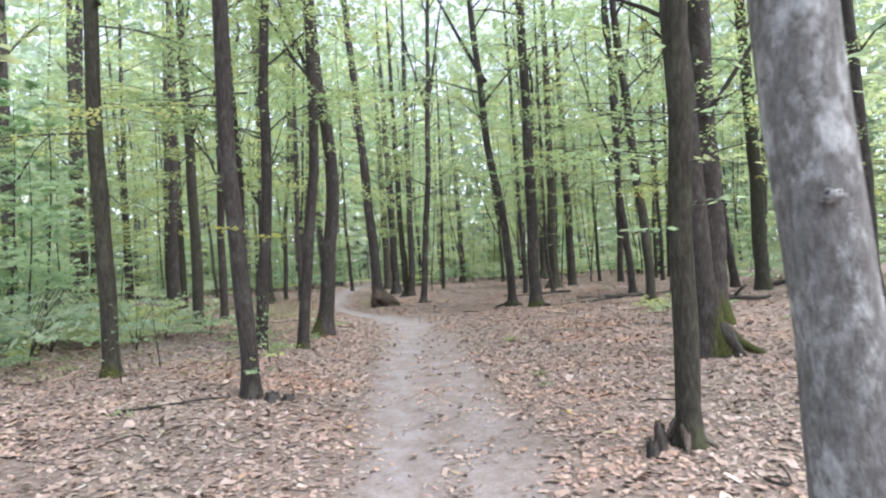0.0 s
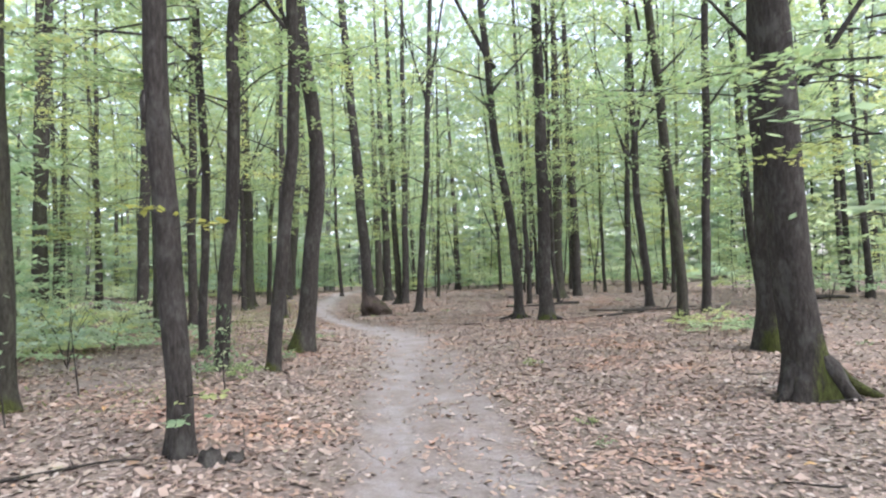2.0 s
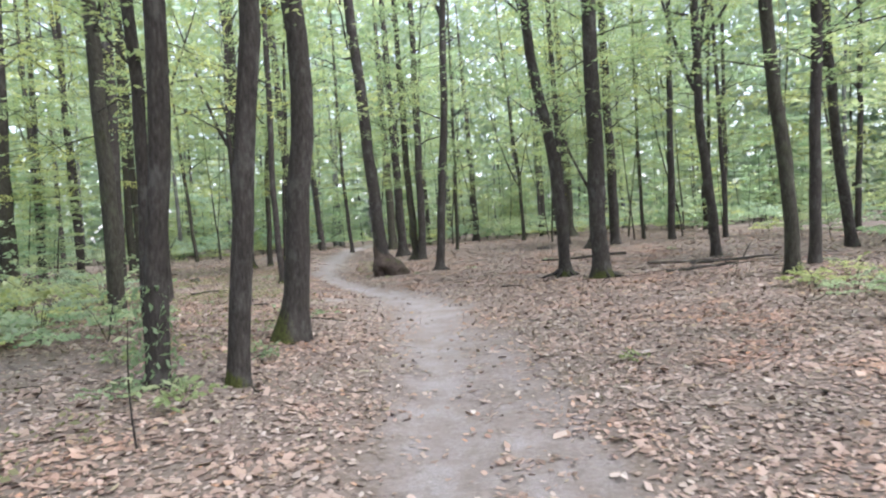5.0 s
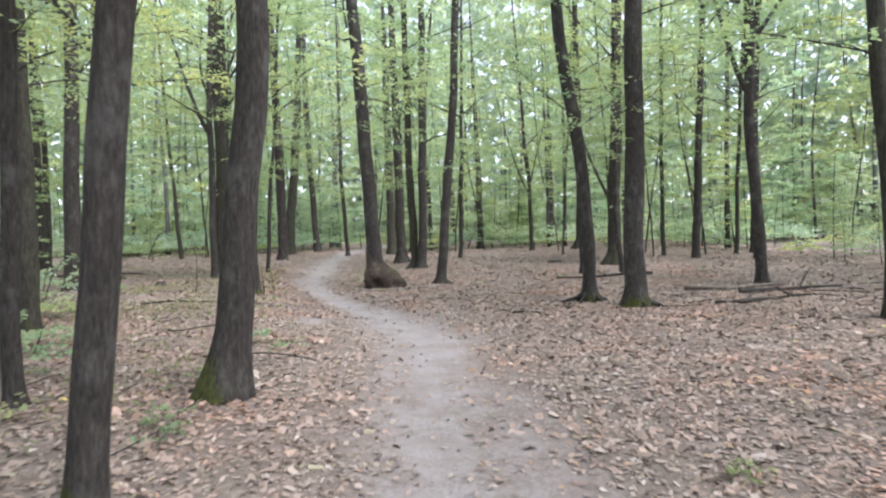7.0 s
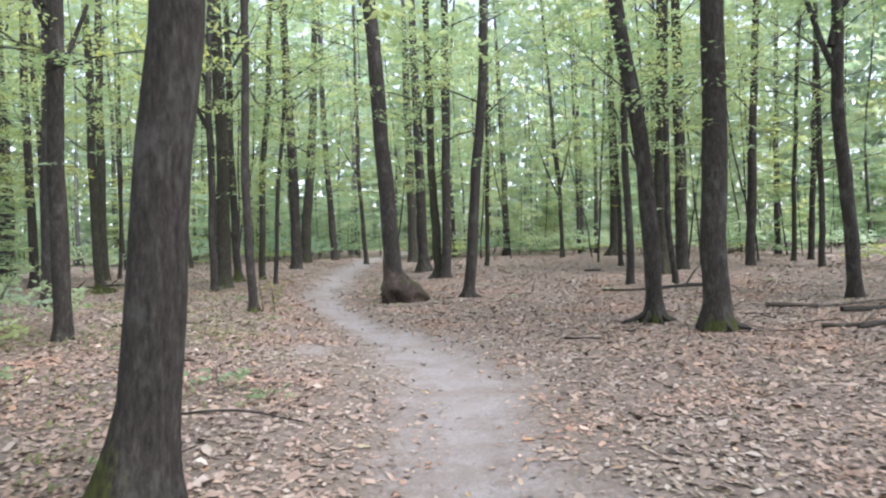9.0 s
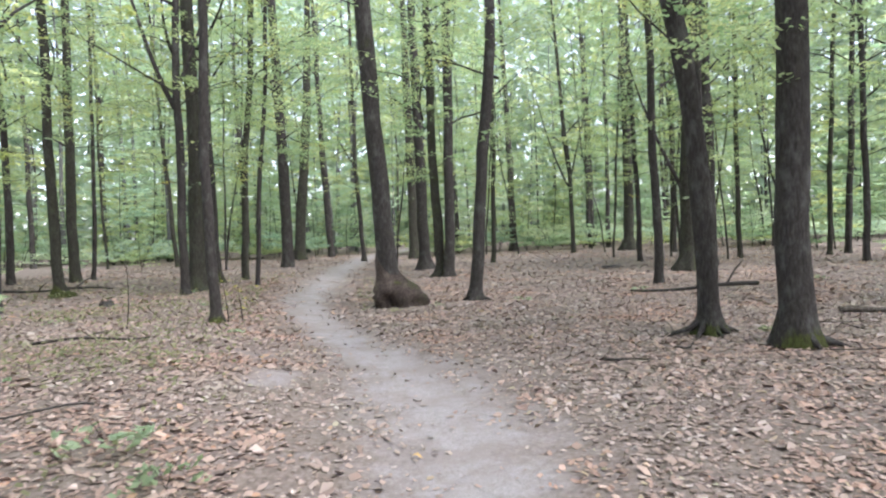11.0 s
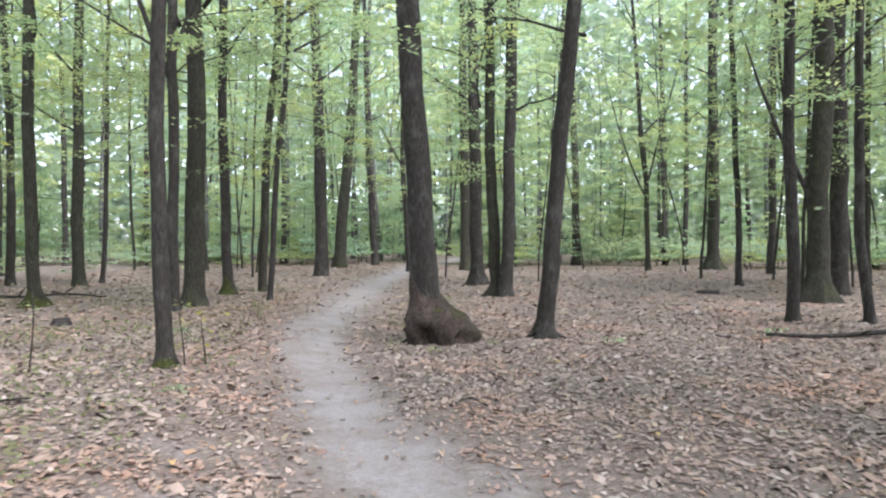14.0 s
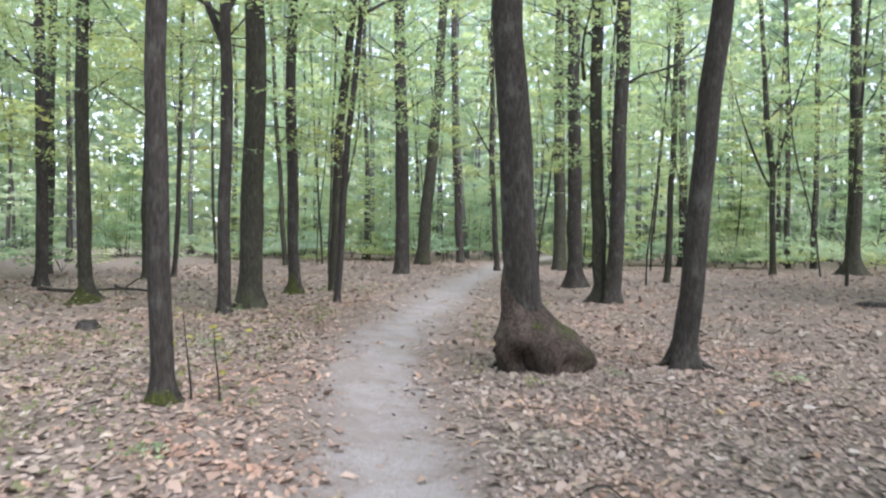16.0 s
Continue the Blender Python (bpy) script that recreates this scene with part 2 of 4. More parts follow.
def tube(points, radii, seg=10, flare=0.0, amount=0.4, lobed=0.5, lobes=5, wob=0.06, seed=0.0, sweep=None):
    """Vertices and faces of a tapered, uneven tube along points."""
    verts, faces = [], []
    for i, (p, r) in enumerate(zip(points, radii)):
        a, b = Vector(points[max(i - 1, 0)]), Vector(points[min(i + 1, len(points) - 1)])
        d = (b - a).normalized()
        side = d.cross(Vector((0, 1, 0.01))).normalized() if abs(d.y) < 0.9 else d.cross(Vector((1, 0, 0))).normalized()
        up = side.cross(d)
        for k in range(seg):
            an = 2 * math.pi * k / seg
            w = 1 + wob * noise.noise((math.cos(an) * 1.5 + seed, math.sin(an) * 1.5, p[2] * 1.8 + seed))
            if flare:
                h = max(0.0, 1 - p[2] / flare)
                w += h * h * amount * (1 + lobed * math.sin(lobes * an + seed) + 0.3 * math.sin(2 * an + 2 * seed) + (sweep[1] * math.cos(math.atan2(math.sin(an), -math.cos(an)) - radians(sweep[0])) if sweep else 0))
            verts.append(Vector(p) + (side * math.cos(an) + up * math.sin(an)) * r * w)
    n = len(points)
    for i in range(n - 1):
        for k in range(seg):
            k2 = (k + 1) % seg
            faces.append((i * seg + k, (i + 1) * seg + k, (i + 1) * seg + k2, i * seg + k2))
    verts.append(Vector(points[-1]) + Vector((0, 0, radii[-1] * 0.4)))
    for k in range(seg):
        faces.append(((n - 1) * seg + k, n * seg, (n - 1) * seg + (k + 1) % seg))
    return verts, faces


def joined(pieces):
    V, Fc = [], []
    for v, f in pieces:
        o = len(V)
        V += [tuple(p) for p in v]
        Fc += [tuple(i + o for i in q) for q in f]
    return V, Fc


def leaf_quads(centres, rng, lo, hi, tilt=0.45):
    """Kite-shaped leaves round the centres, mostly lying flat, as vertices and faces."""
    c = np.asarray(centres, float)
    n = len(c)
    an = rng.uniform(0, 2 * np.pi, n)
    tl = rng.normal(0, tilt, (n, 2))
    s = rng.uniform(lo, hi, n)[:, None]
    u = np.stack([np.cos(an), np.sin(an), tl[:, 0]], 1)
    v = np.stack([-np.sin(an), np.cos(an), tl[:, 1]], 1)
    u /= np.linalg.norm(u, axis=1)[:, None]
    v /= np.linalg.norm(v, axis=1)[:, None]
    V = np.stack([c - u * s * 0.5, c + v * s * 0.3 - u * s * 0.02, c + u * s * 0.5, c - v * s * 0.3 - u * s * 0.02], 1).reshape(-1, 3)
    Fc = np.arange(4 * n).reshape(n, 4)
    return V.tolist(), Fc.tolist()


def spray_points(rng, base, way, length, width, count):
    """Leaf places on a flat, drooping fan that grows from base along way."""
    way = np.array(way, float)
    way /= np.linalg.norm(way)
    side = np.array([-way[1], way[0], 0.0])
    side /= max(np.linalg.norm(side), 1e-6)
    t = rng.uniform(0.08, 1, count) ** 0.8
    w = rng.normal(0, 0.42, count) * width * np.sin(np.pi * np.clip(t, 0.05, 0.95)) ** 0.7
    p = np.array(base) + way * (t * length)[:, None] + side * w[:, None]
    p[:, 2] += rng.normal(0, 0.022, count) * length - 0.16 * length * t * t - 0.12 * np.abs(w)
    return p


def crown_mesh(name, seed, h0, h1, spread, sprays, leaves, size, mat):
    """A crown of many layered leaf sprays between two heights: gaps between, uneven outline."""
    rng = np.random.default_rng(seed)
    V, Fc = [], []
    for i in range(sprays):
        f = rng.uniform(0, 1) ** 1.6
        z = h0 + (h1 - h0) * f
        a = rng.uniform(0, 2 * np.pi)
        reach = spread * (0.35 + 0.65 * math.sin(math.pi * (0.15 + 0.8 * f))) * rng.uniform(0.45, 1.15)
        start = max(0.55, reach * rng.uniform(0.15, 0.7))
        way = (math.cos(a), math.sin(a), rng.uniform(-0.08, 0.3))
        base = (way[0] * start, way[1] * start, z)
        coarse = min(1.0, max(0.0, (z - 5) / 8))
        p = spray_points(rng, base, way, rng.uniform(1.1, 2.1) * (0.6 + spread / 8), rng.uniform(0.6, 1.15), int(leaves * (1.5 - 1.15 * coarse)))
        q = size * (0.75 + 0.85 * coarse)
        v, fc = leaf_quads(p, rng, q * 0.7, q * 1.3, 0.3)
        Fc += [tuple(k + len(V) for k in quad) for quad in fc]
        V += v
    return mesh_from(name, V, Fc, mat)


def limb_mesh(seed, length, r):
    """One rising, forking bough."""
    rr = random.Random(seed)
    up = rr.uniform(0.5, 1.1)
    pts = [(length * t, 0.12 * length * math.sin(3 * t + seed), length * up * (t - 0.35 * t * t) + rr.uniform(-0.06, 0.06) * (t > 0)) for t in (0, 0.2, 0.4, 0.6, 0.8, 1)]
    pieces = [tube(pts, [r, r * 0.8, r * 0.62, r * 0.45, r * 0.3, r * 0.12], 6, seed=seed)]
    for i in (1, 2, 3, 4):
        a = Vector(pts[i])
        d = Vector((rr.uniform(0.3, 0.7), (-1) ** i * rr.uniform(0.4, 0.8), rr.uniform(0.1, 0.6))) * length * 0.4
        q = r * (0.5 - 0.08 * i)
        pieces.append(tube([a, a + d * 0.5 + Vector((0, 0, 0.05)), a + d], [q, q * 0.6, q * 0.2], 5, seed=seed + i))
    return mesh_from("limb", *joined(pieces), M_BARK, True)


def spray_mesh(seed, count, size, mat):
    """A leafy twig that reaches out along x."""
    r_ = np.random.default_rng(seed)
    L = 0.55
    p = spray_points(r_, (0, 0, 0), (1, 0, 0.25), L, 0.3, count)
    leaves = leaf_quads(p, r_, size * 0.7, size * 1.2, 0.35)
    wood = [tube([(-0.04, 0, -0.01), (0.18, 0.01, 0.03), (0.36, -0.01, 0.03), (0.5, 0, 0.0)], [0.006, 0.005, 0.004, 0.002], 5, seed=seed)]
    wood += [tube([(a, 0, 0.03), (a + 0.1, b, 0.01)], [0.003, 0.0015], 4, seed=seed + a) for a, b in ((0.12, 0.1), (0.2, -0.12), (0.28, 0.1), (0.36, -0.08))]
    me = mesh_from("leafy_twig", *joined([leaves, *wood]), mat)
    me.materials.append(M_BARK)
    for q in me.polygons[len(leaves[1]):]:
        q.material_index = 1
    return me


def bough_mesh(seed, length, count, size, mat):
    """A long low bough: a thin drooping stem with flat side sprays of leaves along it."""
    r_ = np.random.default_rng(seed)
    stem = [(length * t, 0.06 * length * math.sin(4 * t + seed), length * (0.22 * t - 0.2 * t * t)) for t in (-0.03, 0.2, 0.4, 0.6, 0.8, 1.0)]
    wood, pts = [tube(stem, [0.016, 0.014, 0.011, 0.008, 0.005, 0.002], 5, seed=seed)], []
    for i in range(9):
        a = Vector(stem[1 + i // 2]).lerp(Vector(stem[min(5, 2 + i // 2)]), r_.uniform(0, 1))
        side = (-1) ** i
        way = Vector((r_.uniform(0.5, 1.0), side * r_.uniform(0.35, 0.9), r_.uniform(-0.1, 0.15)))
        reach = length * r_.uniform(0.22, 0.38)
        tip = a + way.normalized() * reach
        wood.append(tube([a, a.lerp(tip, 0.5) + Vector((0, 0, 0.03)), tip], [0.006, 0.004, 0.002], 4, seed=seed + i))
        pts.append(spray_points(r_, tuple(a), tuple(way), reach * 1.15, reach * 0.6, count // 9))
    leaves = leaf_quads(np.concatenate(pts), r_, size * 0.7, size * 1.25, 0.3)
    me = mesh_from("leafy_bough", *joined([leaves, *wood]), mat)
    me.materials.append(M_BARK)
    for q in me.polygons[len(leaves[1]):]:
        q.material_index = 1
    return me


CROWNS = [crown_mesh("crown", 10 + i, 2.6 + 0.8 * i, 16, 2.9 + 0.2 * i, 70, 54, 0.125, M_LEAF) for i in range(4)]
BOUGHS = [limb_mesh(40 + i, 1.9 + 0.3 * (i % 4), 0.035 + 0.006 * (i % 3)) for i in range(8)]
SPRAYS = [spray_mesh(60 + i, 16, 0.085, M_YELLOW if i == 3 else M_UNDER) for i in range(4)]
# far crowns wear the two paled greens, so haze lies in their colour
FAR_CROWNS = [crown_mesh("crown", 70 + i, 1.0 + 0.6 * i, 17, 2.8 + 0.25 * i, 50, 24, 0.29, M_HAZE_LEAF if i % 2 else M_UNDER) for i in range(5)]
LOW_BOUGHS = [bough_mesh(90 + i, 1.7 + 0.35 * i, 190, 0.1, M_LEAF) for i in range(4)]
serial = [0]


def spine_at(bend, top, z):
    zs = [0.0] + [b[0] for b in bend]
    xs = [0.0] + [b[1] for b in bend]
    if z <= zs[-1]:
        return float(np.interp(z, zs, xs))
    slope = (xs[-1] - xs[-2]) / (zs[-1] - zs[-2])
    return xs[-1] + max(-0.06, min(0.06, slope)) * (z - zs[-1])


def smooth_spine(bend, top, z, w=0.35):
    return sum(spine_at(bend, top, max(0.0, z + o)) for o in (-w, -w / 2, 0, w / 2, w)) / 5


def tree(x, y, r, bend, name="oak_tree", bark=None, label="", flare=0.3, lobes=0.5, moss=None, sweep=None, skirt=3.2, height=17.0, wisps=3, low=2.0):
    """A standing tree: an uneven trunk with a root flare, bent as given by (height, sideways) pairs, limbs and a leafy crown."""
    serial[0] += 1
    k = serial[0]
    rr = random.Random(k)
    bark = bark or (M_BARK, M_BARK, M_BARK_GREEN)[k % 3]
    if not label:
        lean = abs(bend[-1][1] - bend[0][1]) / max(0.5, bend[-1][0] - bend[0][0])
        girth = "thick" if r > 0.19 else "medium-thick" if r > 0.125 else "slender" if r > 0.08 else "very thin"
        stance = "leaning" if lean > 0.06 else "straight"
        tone = "greenish-brown" if bark is M_BARK_GREEN else "dark grey-brown"
        label = f"{girth} {stance} oak with {tone} bark standing in leaf litter"
    z0 = float(ground_z(x, y))
    base = tagged(new(name), label, "tree", "forest trees")
    base.matrix_basis = pose(x, y, z0)
    hs = [-0.25, 0.0, 0.05, 0.11, 0.18, 0.28, 0.42, 0.6, 0.85, 1.15, 1.5, 1.9, 2.5, 3.1, 3.8, 4.5, 5.3, 6.2, 7.5, 9, 11, 13.5, height]
    hs = [h for h in hs if h < height] + [height]
    pts, rad = [], []
    for h in hs:
        hh = max(h, 0)
        pts.append((smooth_spine(bend, height, hh) + 0.018 * math.sin(1.7 * hh + k) + 0.008 * math.sin(4.1 * hh + 2 * k), 0.02 * math.sin(1.1 * hh + 2 * k) + 0.008 * hh * math.sin(k * 1.7), h))
        rad.append(r * max(0.14, (1.04 - 0.035 * hh) if hh < 12 else 0.62 - 0.09 * (hh - 12)))
    seg = 18 if r > 0.12 else 12
    v, f = tube(pts, rad, seg, flare=max(0.16, skirt * r), sweep=sweep, amount=flare, lobed=lobes, lobes=4 + k % 3, wob=0.12, seed=k * 1.37)
    me = mesh_from("trunk", [tuple(p) for p in v], f, bark, True)
    if moss:
        vals = []
        for q in me.vertices:
            c = q.co - Vector((smooth_spine(bend, height, max(q.co.z, 0)), 0, q.co.z))
            facing = 0.5 + 0.5 * math.cos(math.atan2(c.y, c.x) - radians(moss[0]))
            fade = max(0.0, 1 - q.co.z / (moss[1] * (1.15 + 0.6 * noise.noise(q.co * 4))))
            vals.append(max(0.0, 1.0 * fade ** 0.6 * facing ** 1.5))
        me.attributes.new("moss", "FLOAT", "POINT").data.foreach_set("value", vals)
    part("trunk", me, base)
    s = 0.55 + 0.45 * min(1.0, r / 0.16)
    for i in range(7):
        z = 4.4 + 8.5 * (i + rr.random()) / 7
        if z < low + 1.2:
            continue
        m = pose(smooth_spine(bend, height, z), 0, z, 0, rr.uniform(-25, 10), rr.uniform(0, 360)) @ Matrix.Diagonal((s, s, s, 1))
        part("limb", BOUGHS[rr.randrange(8)], base, m=m)
    for i in range(wisps):
        z = rr.uniform(low, 6.0)
        m = pose(smooth_spine(bend, height, z), 0, z, 0, rr.uniform(-20, 15), rr.uniform(0, 360)) @ pose(r * 0.8, 0, 0)
        part("leafy_twig", SPRAYS[rr.choice((0, 0, 1, 1, 2, 2, 3))], base, m=m)
    for i in range(5 if r > 0.085 and wisps else 0):
        z = rr.uniform(max(3.0, low + 1.0), 8.8)
        part("leafy_bough", LOW_BOUGHS[rr.randrange(4)], base, m=pose(smooth_spine(bend, height, z), 0, z, 0, rr.uniform(-18, 10), rr.uniform(0, 360)) @ pose(r * 0.7, 0, 0))
    sway = Vector((smooth_spine(bend, height, 8.0), 0, 0))
    m = Matrix.Translation(sway) @ pose(0, 0, 0, 0, 0, 77 * k) @ Matrix.Diagonal((s, s, 1.2 * height / 17, 1))
    part("crown", CROWNS[k % 4], base, "light green leafy crown", m=m)
    return base


# ---- the standing trees along the way ----
pale_hornbeam = tree(1.33, 2.07, 0.135, [(0.71, -0.05), (1.61, -0.08), (2.39, -0.11)], name="hornbeam_tree", bark=M_BARK_GREY, label="pale grey smooth-barked hornbeam with blotched lichen", flare=0.25, wisps=0)
stump_oak = tree(1.76, 4.85, 0.092, [(0.92, 0.04), (1.68, 0.09), (3.22, 0.14)], bark=M_BARK_GREEN, label="thin greenish oak trunk beside a broken stump", flare=0.7, wisps=6, low=1.3)
mossy_oak = tree(3.65, 8.85, 0.2, [(1.5, -0.12), (2.79, -0.18), (4.08, -0.2)], flare=0.42, lobes=0.8, moss=(-25, 0.75), wisps=4, low=3.0, label="thick grey-brown oak with mossy root flare")
tree(5.20, 12.30, 0.269, [(2.5, -0.01), (5.1, 0.05)], flare=0.35, moss=(-90, 0.6), wisps=3, label="thick old oak with rough brown bark")
tree(-4.56, 8.66, 0.108, [(2.07, -0.1), (3.62, -0.14), (5.19, -0.15)], flare=0.5, moss=(-90, 0.25))
knotty_oak = tree(-2.25, 7.22, 0.099, [(1.11, -0.07), (2.35, -0.13), (3.58, -0.14)], flare=0.3, wisps=4, low=1.6, label="slender leaning oak with a knot and leafy side twigs")
tree(-2.60, 11.18, 0.098, [(1.93, 0.26), (2.8, 0.39), (3.77, 0.43), (4.4, 0.44)], flare=0.22, moss=(-110, 0.2), wisps=1)
bowed_oak = tree(-2.60, 13.43, 0.15, [(1.52, 0.18), (2.4, 0.29), (3.2, 0.33), (4.3, 0.28), (5.3, 0.14)], bark=M_BARK, flare=0.6, lobes=0.25, sweep=(190, 0.8), skirt=5.0, moss=(200, 0.42), wisps=1, low=4, label="bowed dark oak with mossy widened foot")
ivy_oak = tree(-3.29, 11.19, 0.101, [(1.93, 0.17), (3.15, 0.23), (4.4, 0.28)], flare=0.2, wisps=2, label="slender oak with ivy round its foot")
tree(-4.20, 13.00, 0.075, [(2.09, 0.08), (3.63, 0.13), (4.72, 0.06)])
tree(-6.50, 16.70, 0.140, [(3.58, -0.02), (6.88, -0.1)], flare=0.2)
tree(-14.73, 29.75, 0.133, [(6.13, -0.11), (10.65, -0.06)])
branchy_oak = tree(-6.60, 18.80, 0.116, [(2.18, 0.05), (4.24, 0.1), (5.26, 0.12)])
tree(-14.14, 32.57, 0.162, [(2.95, 0.02), (7.48, 0.15), (9.71, 0.22)])
tree(-18.50, 33.34, 0.144, [(4.3, 0.12), (7.82, 0.2)])
tree(-15.96, 27.45, 0.281, [(4.63, 0.13), (8.28, 0.31)])
burl_oak = tree(-2.55, 25.12, 0.200, [(1.38, -0.18), (2.71, -0.22), (4.43, -0.33)], bark=M_BARK, flare=0.4, lobes=0.15, skirt=4.5, wisps=1, low=5, label="dark oak with a swollen burl at its foot")
slim_oak = tree(-0.89, 25.49, 0.129, [(1.78, 0.13), (3.11, 0.27), (4.4, 0.41)], flare=0.6, lobes=0.7, wisps=0)
tree(-4.94, 21.91, 0.082, [(0.93, -0.06), (2.2, -0.06), (3.44, -0.03)], flare=0.6, moss=(-60, 0.15), wisps=0)
tree(-7.70, 27.40, 0.188, [(1.71, 0.09), (3.42, 0.12), (5.09, 0.09)], flare=0.5, wisps=1)
forked_oak = tree(-7.59, 26.57, 0.098, [(2.71, 0.02), (4.49, 0.02), (4.93, 0.04)])
tree(-8.20, 29.95, 0.119, [(1.78, -0.08), (3.82, -0.1), (5.82, -0.09)], flare=0.9, moss=(-90, 0.4))
tree(-7.75, 30.86, 0.107, [(3.35, 0.1), (5.88, 0.37)])
tree(-6.57, 28.58, 0.063, [(2.35, 0.09), (4.18, 0.32), (5.39, 0.41)])
tree(-8.40, 37.30, 0.226, [(2.98, 0.03), (5.95, -0.04), (7.89, -0.09)])
tree(-9.79, 43.90, 0.265, [(3.46, 0.31), (7.31, 0.69), (9.84, 0.82)])
tree(-8.79, 46.83, 0.186, [(5.71, -0.3), (10.2, -0.41)])
tree(-6.11, 41.92, 0.109, [(3.87, -0.24), (8.2, -0.24)])
tree(-11.30, 27.60, 0.124, [(1.77, -0.07), (4.15, -0.07), (5.31, -0.07)], flare=0.9, moss=(-90, 0.3))
tree(-16.31, 32.55, 0.121, [(2.83, 0.02), (5.33, -0.03), (6.95, -0.12)])
tree(-14.19, 33.69, 0.072, [(2.86, 0.15), (7.22, 0.24)])
tree(-18.50, 41.74, 0.064, [(4.75, -0.15), (8.44, -0.09)])
tree(-2.85, 37.05, 0.218, [(4.33, -0.06), (8.5, -0.13)], flare=0.6, wisps=5, low=1.0)
tree(-4.12, 46.33, 0.276, [(5.73, -0.08), (11.96, -0.14)], flare=0.5, bark=M_BARK_GREEN)
tree(-1.96, 32.73, 0.157, [(2.77, -0.16), (6.53, -0.19)], flare=1.1)
tree(-1.71, 32.47, 0.170, [(3.6, 0.1), (6.71, 0.16)], flare=0.6)
tree(1.48, 51.44, 0.222, [(5.5, -0.04), (10.07, -0.17)])
thin_oak = tree(4.10, 44.81, 0.115, [(3.41, -0.01), (7.14, -0.31)])
tree(6.14, 51.37, 0.109, [(5.36, -0.04), (9.84, -0.13)])
tree(7.19, 51.18, 0.138, [(5.3, 0.08), (9.72, 0.07)])
tree(7.20, 46.00, 0.262, [(4.7, 0.06), (9.71, 0.01)], flare=1.0)
tree(5.17, 35.83, 0.096, [(3.63, -0.07), (6.99, -0.18)])
tree(3.50, 27.60, 0.105, [(1.73, -0.03), (3.77, -0.07), (4.76, -0.08)])
thick_oak = tree(5.32, 31.00, 0.232, [(2.44, 0.03), (4.34, 0.12), (5.58, 0.15)], flare=0.9)
tree(6.54, 32.70, 0.204, [(2.53, 0.03), (6.02, 0.02)])
tree(4.61, 27.32, 0.081, [(1.21, -0.14), (3.68, -0.17), (4.64, -0.15)])
tree(8.70, 35.70, 0.093, [(3.52, -0.06), (5.95, -0.03)])
tree(8.29, 42.04, 0.147, [(4.22, 0.06), (7.47, 0.08)])
tree(15.80, 67.63, 0.177, [(6.96, -0.12), (13.34, -0.19)])
tree(-0.12, 39.35, 0.100, [(3.61, 0.13), (8.09, 0.25)])
tree(7.05, 55.48, 0.151, [(6.64, -0.0), (12.68, -0.2)])
rooted_oak = tree(2.15, 20.70, 0.137, [(1.59, 0.0), (3.06, -0.14), (4.34, -0.37), (5.53, -0.5)], flare=0.75, lobes=0.8, wisps=1, moss=(-90, 0.2))
side_oak = tree(2.78, 19.70, 0.186, [(1.55, 0.02), (3.31, 0.05), (5.06, 0.07)], bark=M_BARK, flare=0.4, lobes=0.5, moss=(-70, 0.26), wisps=1, low=4)
tree(9.34, 33.74, 0.158, [(5.65, 0.2), (8.75, 0.34)])
triple_oak = tree(6.86, 23.17, 0.130, [(2.05, -0.19), (3.84, -0.29), (6.2, -0.3)])
tree(11.90, 35.81, 0.091, [(4.81, 0.17), (9.27, 0.43)])
tree(12.80, 36.27, 0.116, [(3.69, 0.2), (8.25, 0.35)])
tree(14.15, 41.88, 0.141, [(5.61, 0.03), (11.18, 0.13)])
tree(-21.03, 37.18, 0.152, [(4.81, 0.05), (9.83, -0.06)])
tree(-25.45, 46.28, 0.151, [(5.87, -0.07), (14.17, -0.25)])
tree(11.04, 32.17, 0.100, [(3.77, 0.01), (7.59, -0.05)])
tree(5.33, 16.50, 0.120, [(2.27, -0.08), (3.97, -0.23), (5.69, -0.35)])
tree(6.27, 17.50, 0.106, [(2.83, 0.17), (6.39, 0.34)])
tree(10.54, 23.12, 0.144, [(3.2, -0.3), (6.87, -0.39), (8.66, -0.47)])
tree(10.36, 20.78, 0.223, [(4.06, 0.05), (6.35, -0.02), (7.88, -0.03)])
tree(10.82, 16.03, 0.185, [(3.96, -0.07), (7.2, -0.14)])
tree(-13.00, 19.00, 0.186, [(5.8, -0.02), (8.38, -0.04)])
tree(-15.50, 27.00, 0.240, [(6.3, -0.08), (12.43, -0.03)])
tree(-10.30, 24.00, 0.192, [(5.53, 0.26), (7.71, 0.31)])
tree(15.10, 29.95, 0.116, [(5.53, 0.37), (9.49, 0.46)])
tree(-14.79, 41.19, 0.104, [(3.93, -0.31), (6.67, -0.51)])

# thin leaning stems between them
thin_rng = random.Random(17)
for i in range(26):
    x, y = thin_rng.uniform(-17, 15), thin_rng.uniform(32, 50)
    if abs(x - float(np.interp(y, PATH_Y, PATH_X))) < 1.8:
        continue
    lean = thin_rng.choice((-1, 1)) * thin_rng.uniform(0.02, 0.2)
    tree(x, y, thin_rng.uniform(0.025, 0.05), [(1.5, lean * 1.0), (3.0, lean * 3.0), (5.0, lean * 5.5)], name="thin_tree", label="thin leaning young tree with dark bark", flare=0.2, wisps=2, height=11.0)

# ---- the woods all round: random trees where no tree stands yet ----
rng = random.Random(5)
placed = [tuple(o.matrix_basis.translation[:2]) for o in bpy.data.objects if o.name.startswith(("oak_tree", "hornbeam_tree", "thin_tree"))]


